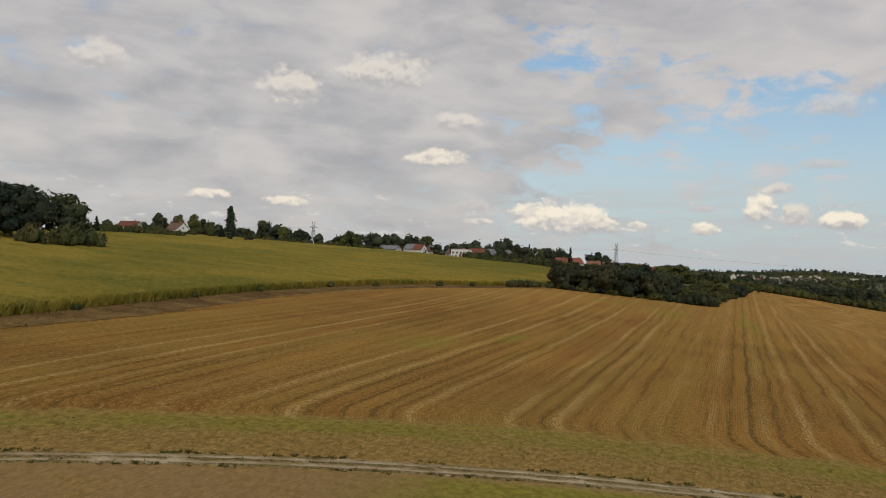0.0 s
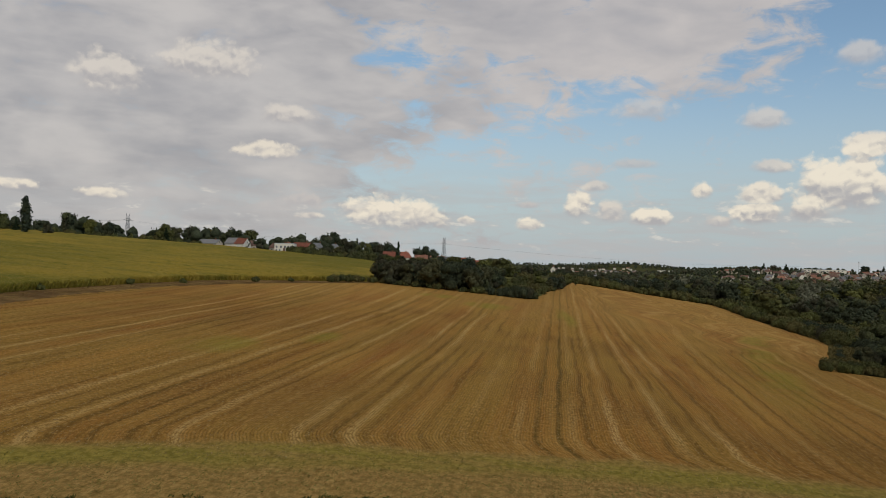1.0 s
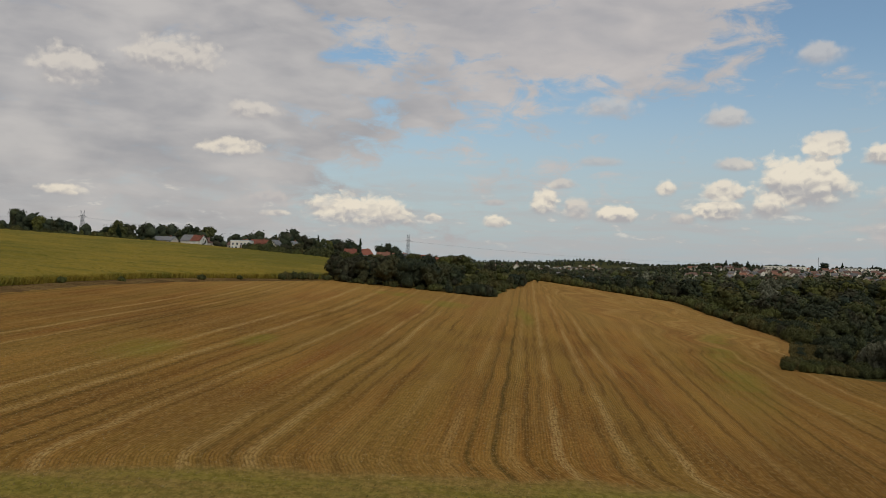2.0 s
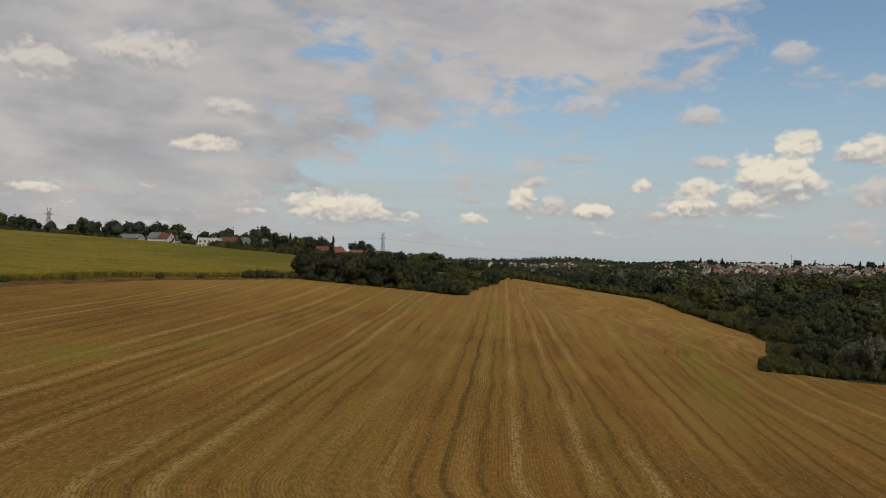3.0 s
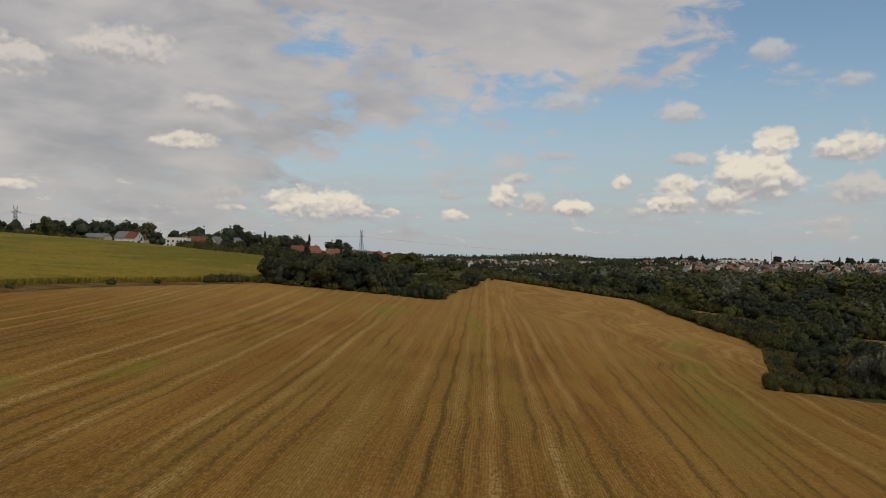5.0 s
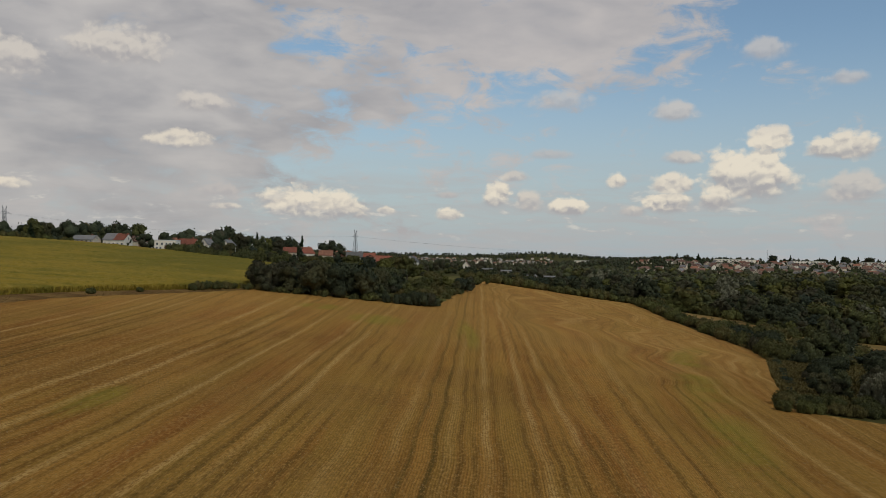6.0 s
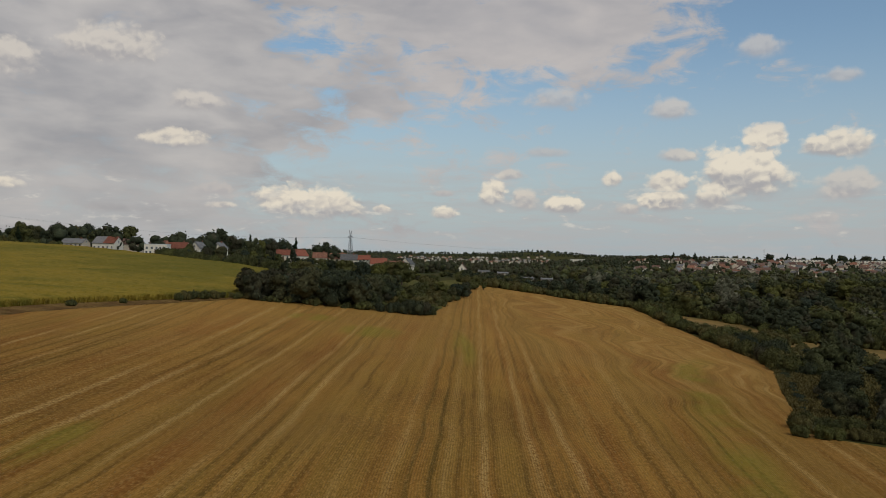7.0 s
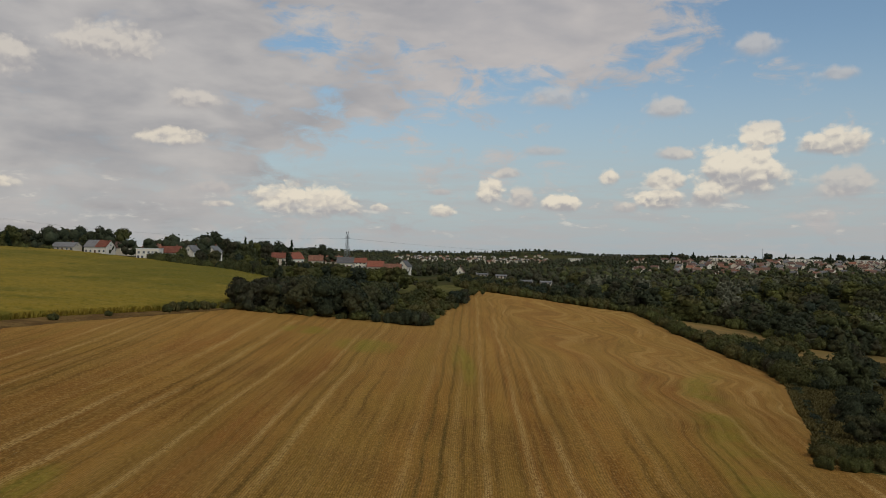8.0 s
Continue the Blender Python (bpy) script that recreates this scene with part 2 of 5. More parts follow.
def box(bm, x0, x1, y0, y1, z0, z1):
    v = [bm.verts.new((x, y, z)) for z in (z0, z1) for x, y in ((x0, y0), (x1, y0), (x1, y1), (x0, y1))]
    for f in ((3, 2, 1, 0), (4, 5, 6, 7), (0, 1, 5, 4), (1, 2, 6, 5), (2, 3, 7, 6), (3, 0, 4, 7)):
        bm.faces.new([v[i] for i in f])


# ---- materials ----
def ground_material():
    m, n = material("far_ground")
    p = place(n)
    a, b = n.noise(p, 0.004, 4), n.noise(p, 0.05, 4)
    c = n.mix(n.step(a, 0.4, 0.6), (0.030, 0.036, 0.010), (0.060, 0.060, 0.018))
    c = n.mix(n.step(b, 0.45, 0.75), c, (0.075, 0.060, 0.022))
    n.out(c, 0.95, n.bump(b, 0.5, 2.0), 0.02)
    return m


def stubble_material():
    """Stubble: fine drill rows, straw left by the combine, wheel marks and paired tramlines along the rows."""
    m, n = material("stubble")
    p = place(n)
    x, y, _ = n.xyz(p)
    rows = n.tree.nodes.new("ShaderNodeUVMap")
    rows.uv_map = "rows"
    u, _, _ = n.xyz(rows.outputs[0])
    # the slope above the thicket carries winding rows, the rest runs nearly straight
    wild = n.math("MULTIPLY", n.step(u, 20.0, 36.0), n.step(y, 110.0, 190.0))
    wild = n.math("MAXIMUM", wild, n.math("MULTIPLY", n.step(y, 200.0, 270.0), n.step(u, 2.0, 20.0)))
    amp = n.math("ADD", n.math("MULTIPLY", wild, 24.0), 0.9)
    shift = n.math("MULTIPLY", n.math("SUBTRACT", n.noise(p, 0.024, 1.5), 0.5), amp)
    shift = n.math("ADD", shift, n.math("MULTIPLY", n.math("SUBTRACT", n.noise(n.vec(n.math("MULTIPLY", x, 0.4), y), 0.05, 1.5), 0.5), 0.8))
    lane = n.math("SUBTRACT", y, lane_y(n, x))
    hook = n.step(lane, 20.0, 12.0)
    run = n.math("ADD", n.math("ADD", u, shift), n.math("MULTIPLY", n.math("MULTIPLY", hook, hook), -1.6))
    calm = n.math("SUBTRACT", 1.0, n.math("MULTIPLY", wild, 0.25))

    def streak(across, along, seed, scale, detail=3, rough=0.6):
        return n.noise(n.vec(n.math("MULTIPLY", run, across), n.math("MULTIPLY", y, along), seed), scale, detail, rough)

    band = streak(1.0, 0.050, 1.0, 0.13)
    broad = streak(1.0, 0.05, 0.0, 0.42, 4)
    fine = streak(1.0, 0.020, 5.0, 1.6, 3, 0.7)
    patch = n.noise(p, 0.022, 4, 0.6)
    blot = n.noise(n.vmath("ADD", p, (13.0, 70.0, 0.0)), 0.055, 4, 0.65)
    grain = n.noise(n.vec(n.math("MULTIPLY", run, 1.6), n.math("MULTIPLY", y, 0.55), 0.0), 2.2, 5, 0.85)
    grit = n.noise(p, 6.0, 3, 0.75)
    # one pass of the combine after another: a ragged ribbon of straw and two wheel marks each
    wide = 4.05
    turn = n.math("FLOOR", n.math("DIVIDE", run, wide))
    local = n.math("SUBTRACT", run, n.math("MULTIPLY", n.math("ADD", turn, 0.5), wide))
    ra, rb, rc = n.chance(turn), n.chance(n.math("ADD", turn, 57.3)), n.chance(n.math("ADD", turn, 11.6))
    sway = n.math("MULTIPLY", n.math("SUBTRACT", n.noise(n.vec(n.math("MULTIPLY", turn, 7.0), n.math("MULTIPLY", y, 0.13), 0.0), 1.0, 2), 0.5), 0.9)
    local = n.math("ADD", n.math("SUBTRACT", local, n.line(ra, 0.0, 1.0, -0.6, 0.6)), sway)
    d = n.math("ABSOLUTE", local)
    fade = n.noise(n.vec(n.math("MULTIPLY", turn, 3.1), n.math("MULTIPLY", y, 0.022), 6.0), 1.0, 3, 0.6)
    ribbon = n.math("MULTIPLY", n.step(d, 0.62, 0.16), n.math("MULTIPLY", n.step(rb, 0.10, 0.75, 0.15, 1.0), n.step(fade, 0.34, 0.56)))
    wheel = n.step(n.math("ABSOLUTE", n.math("SUBTRACT", d, 1.15)), 0.42, 0.10)
    wheel = n.math("MULTIPLY", wheel, n.math("MULTIPLY", n.step(rc, 0.15, 0.8, 0.25, 1.0), n.step(n.math("SUBTRACT", 1.0, fade), 0.34, 0.58)))
    tram_u = n.math("ABSOLUTE", n.math("SUBTRACT", n.math("MODULO", n.math("ADD", run, 16.3 * 20.5), 16.3), 8.15))
    tram = n.step(n.math("ABSOLUTE", n.math("SUBTRACT", n.math("ADD", tram_u, n.math("MULTIPLY", sway, 0.3)), 0.92)), 0.34, 0.06)
    mark = n.math("FLOOR", n.math("DIVIDE", n.math("ADD", run, 8.15), 16.3))
    fresh = n.math("MAXIMUM", n.step(n.math("ABSOLUTE", mark), 0.6, 0.4), n.line(n.chance(n.math("ADD", mark, 3.7)), 0.0, 1.0, 0.36, 0.66))
    tram = n.math("MULTIPLY", tram, fresh)
    tram = n.math("MULTIPLY", n.math("MULTIPLY", tram, n.step(n.noise(p, 0.035, 2), 0.30, 0.50, 0.25, 1.0)), n.math("SUBTRACT", 1.0, n.math("MULTIPLY", wild, 0.35)))
    lines = n.math("SINE", n.math("MULTIPLY", run, 26.0))
    clear = n.step(n.noise(p, 0.06, 3), 0.36, 0.60, 0.25, 1.0)

    def lay(c, fac, gain, colour):
        return n.mix(n.math("MULTIPLY", fac, gain), c, colour)

    c = n.mix(n.step(broad, 0.36, 0.64), (0.288, 0.136, 0.027), (0.375, 0.193, 0.041))
    c = lay(c, n.step(band, 0.46, 0.58), 0.55, (0.290, 0.180, 0.036))
    c = lay(c, n.step(band, 0.46, 0.34), 0.70, (0.275, 0.104, 0.024))
    c = lay(c, n.step(blot, 0.46, 0.66), 0.45, (0.300, 0.168, 0.042))
    c = lay(c, n.step(patch, 0.46, 0.66), 0.50, (0.190, 0.086, 0.022))
    c = lay(c, n.step(fine, 0.53, 0.66), n.math("MULTIPLY", calm, 0.38), (0.40, 0.235, 0.066))
    c = lay(c, n.step(fine, 0.45, 0.32), n.math("MULTIPLY", calm, 0.42), (0.100, 0.055, 0.014))
    c = lay(c, n.math("MULTIPLY", n.step(broad, 0.50, 0.62), wild), 0.70, (0.450, 0.262, 0.078))
    c = lay(c, n.math("MULTIPLY", n.step(broad, 0.46, 0.34), wild), 0.60, (0.165, 0.080, 0.020))
    fleck = n.step(grain, 0.42, 0.56, 0.05, 1.0)
    c = lay(c, wheel, n.math("MULTIPLY", calm, 0.66), (0.108, 0.060, 0.014))
    c = lay(c, n.math("MULTIPLY", ribbon, fleck), n.math("MULTIPLY", calm, 0.85), (0.560, 0.370, 0.135))
    c = lay(c, n.math("MULTIPLY", n.step(n.math("ADD", lines, n.math("MULTIPLY", n.math("SUBTRACT", grain, 0.5), 2.2)), 0.0, 0.9), clear), 0.42, (0.105, 0.054, 0.014))
    c = lay(c, n.step(grain, 0.50, 0.62), 0.62, (0.46, 0.265, 0.076))
    c = lay(c, n.step(grain, 0.50, 0.38), 0.40, (0.110, 0.060, 0.016))
    c = lay(c, n.step(grit, 0.48, 0.32), 0.50, (0.100, 0.056, 0.016))
    c = lay(c, n.math("MULTIPLY", tram, n.step(grain, 0.62, 0.42, 0.40, 1.0)), 0.72, (0.100, 0.066, 0.016))
    # paler straw before the wood, where the rows end, with grazing-view brightening painted in
    head = n.step(n.math("ADD", y, n.math("MULTIPLY", n.math("SUBTRACT", blot, 0.5), 90.0)), 135.0, 225.0)
    c = lay(c, n.math("MULTIPLY", head, n.step(grain, 0.3, 0.6, 0.45, 1.0)), 0.36, (0.420, 0.240, 0.070))
    # weedy green: down the hollow, in a few hollows of the plateau and along the verge
    hol = n.math("SUBTRACT", x, n.math("ADD", 28.0, n.math("MAXIMUM", n.math("MULTIPLY", n.math("SUBTRACT", y, 76.0), 0.25), n.math("MULTIPLY", n.math("SUBTRACT", y, 142.0), 0.56))))
    hollow = n.math("MULTIPLY", n.step(n.math("ABSOLUTE", hol), 5.5, 0.5), n.math("MULTIPLY", n.step(y, 62.0, 105.0), n.step(y, 225.0, 190.0)))
    g = n.math("MULTIPLY", hollow, n.step(n.noise(p, 0.07, 4, 0.6), 0.34, 0.62))

    def weeds(at_x, at_y, rx, ry):
        px = n.math("DIVIDE", n.math("SUBTRACT", x, at_x), rx)
        py = n.math("DIVIDE", n.math("SUBTRACT", y, at_y), ry)
        r = n.math("ADD", n.math("MULTIPLY", px, px), n.math("MULTIPLY", py, py))
        return n.math("MULTIPLY", n.step(r, 1.4, 0.1), n.step(broad, 0.32, 0.60))

    for spot in ((-40.0, 80.0, 5.0, 10.0), (-24.0, 219.0, 7.0, 7.0), (-9.0, 203.0, 8.0, 10.0), (10.5, 193.0, 2.4, 26.0), (-31.0, 98.0, 2.5, 9.0)):
        g = n.math("MAXIMUM", g, weeds(*spot))
    rim = n.math("ADD", lane, n.math("MULTIPLY", n.math("SUBTRACT", n.noise(p, 0.16, 4, 0.65), 0.5), 5.0))
    strip = n.math("MULTIPLY", n.step(rim, 6.0, 9.5), n.step(rim, 14.0, 11.2))
    strip = n.math("MULTIPLY", strip, n.step(n.noise(n.vec(n.math("MULTIPLY", x, 0.35), y), 0.22, 4, 0.65), 0.30, 0.56, 0.35, 1.0))
    below = n.math("MULTIPLY", n.step(lane, -1.2, -2.6), n.math("MULTIPLY", n.step(n.math("ADD", x, n.math("MULTIPLY", patch, 8.0)), -22.0, -14.0), n.step(n.noise(p, 0.12, 4), 0.28, 0.5)))
    tall = n.noise(n.vec(n.math("MULTIPLY", x, 1.2), y), 1.4, 4, 0.7)
    weed = n.mix(n.step(tall, 0.35, 0.65), (0.165, 0.142, 0.018), (0.275, 0.235, 0.036))
    # the headland was worked along the lane: short dry grass and crushed straw
    turned = n.step(rim, 14.6, 12.4)
    dry = n.mix(n.step(grain, 0.3, 0.7), (0.225, 0.128, 0.034), (0.420, 0.270, 0.090))
    dry = n.mix(n.math("MULTIPLY", n.step(tall, 0.55, 0.40), 0.5), dry, (0.110, 0.082, 0.020))
    c = n.mix(n.math("MULTIPLY", turned, 0.85), c, dry)
    bare = n.math("MULTIPLY", n.step(lane, -0.6, -1.6), n.step(n.noise(p, 0.3, 3), 0.2, 0.5))
    c = lay(c, bare, 0.55, n.mix(grain, (0.20, 0.110, 0.046), (0.36, 0.235, 0.11)))
    c = lay(c, g, 0.62, weed)
    c = lay(c, strip, 0.66, weed)
    c = lay(c, below, 0.85, weed)
    rel = n.math("ADD", n.math("MULTIPLY", lines, n.math("MULTIPLY", n.math("SUBTRACT", 1.0, turned), 0.14)), n.math("ADD", grain, n.math("MULTIPLY", grit, 0.5)))
    rel = n.math("SUBTRACT", n.math("ADD", rel, n.math("MULTIPLY", ribbon, 0.5)), n.math("MULTIPLY", n.math("MAXIMUM", tram, wheel), 0.4))
    n.out(c, 0.95, n.bump(rel, 0.8, 0.18), 0.02)
    return m


def lane_y(n, x):
    """Across-country line of the farm track, as a node."""
    return n.math("ADD", n.math("ADD", 26.9, n.math("MULTIPLY", x, 0.117)), n.math("MULTIPLY", n.math("MULTIPLY", x, x), -0.0066))


def lane_at(x):
    return 26.9 + 0.117 * x - 0.0066 * x * x


def track_material():
    m, n = material("track_dirt")
    p = place(n)
    x, y, _ = n.xyz(p)
    off = n.math("SUBTRACT", y, lane_y(n, x))
    a, b = n.noise(p, 0.6, 4, 0.65), n.noise(p, 5.0, 3, 0.65)
    c = n.mix(n.step(a, 0.3, 0.7), (0.26, 0.185, 0.095), (0.46, 0.355, 0.215))
    c = n.mix(n.math("MULTIPLY", n.step(b, 0.4, 0.7), 0.4), c, (0.26, 0.185, 0.10))
    sway = n.math("MULTIPLY", n.math("SUBTRACT", n.noise(n.vec(n.math("MULTIPLY", x, 0.35), 0.0), 1.0, 3), 0.5), 0.7)
    off = n.math("ADD", off, sway)
    worn = n.noise(n.vec(n.math("MULTIPLY", x, 0.5), y, 3.0), 1.1, 4, 0.7)
    mid = n.step(n.math("ABSOLUTE", n.math("ADD", off, 0.05)), 0.50, 0.20)
    rim = n.step(n.math("ABSOLUTE", off), 0.55, 0.95)
    g = n.math("MULTIPLY", n.math("MAXIMUM", mid, rim), n.step(worn, 0.30, 0.52))
    c = n.mix(g, c, n.mix(n.step(b, 0.35, 0.65), (0.070, 0.058, 0.018), (0.230, 0.150, 0.050)))
    n.out(c, 0.95, n.bump(n.math("ADD", a, b), 0.6, 0.08), 0.1)
    return m


def crop_material():
    m, n = material("crop_leaves")
    p = place(n)
    x, y, _ = n.xyz(p)
    long_way = n.vec(n.math("MULTIPLY", x, 0.45), n.math("MULTIPLY", y, 1.0))
    big, mid, fine = n.noise(p, 0.014, 4, 0.6), n.noise(long_way, 0.10, 5, 0.65), n.noise(p, 0.75, 5, 0.8)
    speck = n.noise(p, 2.6, 3, 0.8)
    isl = n.tree.nodes.new("ShaderNodeNewGeometry").outputs["Random Per Island"]
    c = n.mix(n.step(big, 0.38, 0.62), (0.142, 0.124, 0.018), (0.275, 0.192, 0.028))
    c = n.mix(n.math("MULTIPLY", n.step(mid, 0.50, 0.66), 0.65), c, (0.098, 0.104, 0.018))
    c = n.mix(n.math("MULTIPLY", n.step(mid, 0.44, 0.32), 0.55), c, (0.310, 0.215, 0.040))
    c = n.mix(n.math("MULTIPLY", n.step(fine, 0.50, 0.34), 0.60), c, (0.088, 0.088, 0.016))
    c = n.mix(n.math("MULTIPLY", n.step(fine, 0.54, 0.68), 0.55), c, (0.370, 0.280, 0.075))
    c = n.mix(n.math("MULTIPLY", n.step(speck, 0.54, 0.66), 0.50), c, (0.330, 0.250, 0.070))
    c = n.mix(n.math("MULTIPLY", isl, 0.25), c, (0.22, 0.165, 0.030))
    fine = n.math("ADD", fine, n.math("MULTIPLY", speck, 0.4))
    n.out(c, 0.9, n.bump(fine, 0.7, 0.5), 0.03)
    return m


def leaf_material(name, dark, pale, hues=()):
    """Leaves: each tree leans to one of the hues, each spray of leaves is lighter or darker."""
    m, n = material(name)
    p = place(n)
    g = n.tree.nodes.new("ShaderNodeNewGeometry").outputs["Random Per Island"]
    o = n.tree.nodes.new("ShaderNodeObjectInfo").outputs["Random"]
    pick = n.math("FRACT", n.math("ADD", n.math("MULTIPLY", o, 7.3), n.math("MULTIPLY", n.noise(p, 0.055, 1.0), 0.9)))
    mid = tuple(0.45 * a + 0.55 * b for a, b in zip(dark, pale))
    c = n.mix(n.line(g, 0.0, 1.0, 0.25, 0.75), dark, pale)
    for i, hue in enumerate(hues):
        lo = 0.30 + 0.70 * i / max(1, len(hues))
        f = n.math("MULTIPLY", n.step(pick, lo, lo + 0.06), n.step(pick, lo + 0.72 / len(hues), lo + 0.64 / len(hues)))
        tone = n.mix(g, tuple(v * 0.84 for v in hue), tuple(v * 1.20 for v in hue))
        c = n.mix(n.math("MULTIPLY", f, 0.85), c, tone)
    c = n.mix(n.math("MULTIPLY", n.step(g, 0.86, 0.95), 0.22), c, tuple(min(1, v * 2.0) for v in mid))
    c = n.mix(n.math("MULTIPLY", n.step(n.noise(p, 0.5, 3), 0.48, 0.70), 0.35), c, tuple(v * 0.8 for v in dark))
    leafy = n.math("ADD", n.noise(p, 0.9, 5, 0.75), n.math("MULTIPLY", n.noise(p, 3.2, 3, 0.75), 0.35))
    # shade in the bump's hollows and light on its tips are put into the colour
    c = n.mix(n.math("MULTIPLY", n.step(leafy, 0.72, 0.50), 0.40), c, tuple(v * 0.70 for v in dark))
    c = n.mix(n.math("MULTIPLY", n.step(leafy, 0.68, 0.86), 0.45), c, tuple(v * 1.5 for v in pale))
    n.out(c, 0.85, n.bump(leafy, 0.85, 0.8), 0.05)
    return m


def plain(name, colour, rough=0.85, spread=0.25, scale=1.0, gloss=0.3, metal=0.0):
    m, n = material(name)
    p = place(n)
    a, b = n.noise(p, scale, 4, 0.6), n.noise(p, scale * 7, 3, 0.6)
    o = n.tree.nodes.new("ShaderNodeObjectInfo").outputs["Random"]
    f = n.math("ADD", n.math("MULTIPLY", a, 0.6), n.math("ADD", n.math("MULTIPLY", b, 0.25), n.math("MULTIPLY", o, 0.15)))
    c = n.mix(n.step(f, 0.3, 0.7), tuple(v * (1 - spread) for v in colour), tuple(min(1, v * (1 + spread)) for v in colour))
    n.out(c, rough, n.bump(b, 0.3, 0.03), gloss, metal)
    return m


def tile_material(name, colour):
    m, n = material(name)
    p = n.tree.nodes.new("ShaderNodeTexCoord").outputs["Object"]
    x, y, z = n.xyz(p)
    rows = n.math("SINE", n.math("MULTIPLY", z, 28.0))
    a = n.noise(p, 0.7, 4, 0.6)
    o = n.tree.nodes.new("ShaderNodeObjectInfo").outputs["Random"]
    c = n.mix(n.step(n.math("ADD", n.math("MULTIPLY", a, 0.7), n.math("MULTIPLY", o, 0.3)), 0.3, 0.7), tuple(v * 0.65 for v in colour), tuple(v * 1.25 for v in colour))
    n.out(c, 0.8, n.bump(rows, 0.4, 0.05), 0.3)
    return m


GROUND, STUBBLE, TRACK, CROP = ground_material(), stubble_material(), track_material(), crop_material()
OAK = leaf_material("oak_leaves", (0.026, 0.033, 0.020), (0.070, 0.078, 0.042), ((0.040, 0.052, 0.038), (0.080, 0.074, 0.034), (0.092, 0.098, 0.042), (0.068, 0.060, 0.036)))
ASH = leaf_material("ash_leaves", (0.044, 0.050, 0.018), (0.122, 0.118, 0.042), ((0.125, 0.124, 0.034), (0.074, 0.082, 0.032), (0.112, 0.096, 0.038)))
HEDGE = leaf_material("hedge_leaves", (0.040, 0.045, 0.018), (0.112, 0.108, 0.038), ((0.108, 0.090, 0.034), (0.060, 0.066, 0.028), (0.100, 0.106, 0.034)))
WILLOW = leaf_material("willow_leaves", (0.085, 0.086, 0.050), (0.245, 0.240, 0.160))
CONIFER = leaf_material("conifer_needles", (0.010, 0.016, 0.008), (0.028, 0.040, 0.018))
DRY = leaf_material("dry_grass", (0.110, 0.068, 0.024), (0.225, 0.150, 0.052))
BARK = plain("bark", (0.075, 0.058, 0.042), 0.95, 0.4, 2.0, 0.1)
RENDER = plain("render_white", (0.76, 0.70, 0.58), 0.9, 0.10, 0.4, 0.2)
CREAM = plain("render_cream", (0.58, 0.50, 0.38), 0.9, 0.15, 0.4, 0.2)
RED = tile_material("red_tiles", (0.215, 0.070, 0.040))
ORANGE = tile_material("orange_tiles", (0.255, 0.115, 0.068))
BROWN = tile_material("brown_tiles", (0.150, 0.085, 0.060))
GREY = tile_material("grey_tiles", (0.16, 0.155, 0.15))
STEEL = plain("galvanised_steel", (0.20, 0.21, 0.215), 0.6, 0.15, 0.5, 0.4, 0.3)
PANE = plain("window_glass", (0.030, 0.035, 0.040), 0.12, 0.2, 1.0, 0.6)
FRAME = plain("painted_frame", (0.62, 0.62, 0.60), 0.6, 0.1)
BRICK = plain("chimney_brick", (0.26, 0.12, 0.08), 0.9, 0.3, 3.0)

# ---- ground ----
k = np.linspace(-1, 1, 221)
gx = 20 + 9.5 * np.sinh(k * 6.85)
gy = 150 + 9.5 * np.sinh(k * 6.85)
X, Y = np.meshgrid(gx, gy)
ground = sheet("ground", X, Y, heights(X, Y) - 0.12, GROUND)
tagged(ground, "rough green-brown farmland and meadow reaching the horizon", "ground", kind="structure")


def edge_left(y):
    """Boundary between the stubble and the standing crop."""
    return np.interp(y, (-60, 42, 82, 116, 155, 186, 200, 224, 241, 500), (-62, -73.5, -78, -82, -82, -76, -70, -57, -48, 0))


def edge_right(y):
    return np.interp(y, (-60, 120, 125, 130, 135, 150, 178, 204, 228, 262, 320, 400, 430), (260, 230, 63, 54.5, 52.3, 60.0, 70.2, 80.8, 86.8, 87.6, 90.6, 99, 100))


yy = np.concatenate([np.arange(-70, 116, 1.5), np.arange(116, 150, 0.5), np.arange(150, 404, 2.0)])
XL, XR = edge_left(yy)[:, None], edge_right(yy)[:, None]
uu, ur = np.linspace(0, 1, 122)[None, :], np.linspace(0, 1, 34)[None, 1:]
X = np.concatenate([XL + (50 - XL) * uu, 50 + (XR - 50) * ur], 1)
Y = np.repeat(yy[:, None], X.shape[1], 1)
stubble = sheet("stubble_field", X, Y, heights(X, Y) + 0.02, STUBBLE)
ROW_Y = (30, 60, 100, 150, 200, 250, 320, 420)
ROWS = {
    -5: (-79, -80, -82, -83, -85, -86, -90, -95),
    -4: (-63, -63.5, -64.5, -66, -68, -69, -70, -72),
    -3: (-49.3, -49.7, -50.2, -50.8, -51.4, -52, -50, -48),
    -2: (-33, -32, -30.5, -28.7, -27, -25, -22, -18),
    -1: (-18.5, -16.8, -15.2, -13.4, -11, -8, -4, 0),
    0: (-2.5, -0.6, 2, 5.3, 8.6, 11.9, 16.5, 23),
    1: (13.6, 15.7, 18.5, 22, 25.5, 29, 34, 41),
    1.4: (18.6, 21.7, 26.6, 33, 40, 45, 50, 58),
    2: (25.5, 28.7, 34.5, 43, 50, 55, 61, 69),
    3: (46, 48, 51, 61, 74, 82, 86, 93),
    4: (66, 66, 67, 76, 88, 92, 95, 103),
}


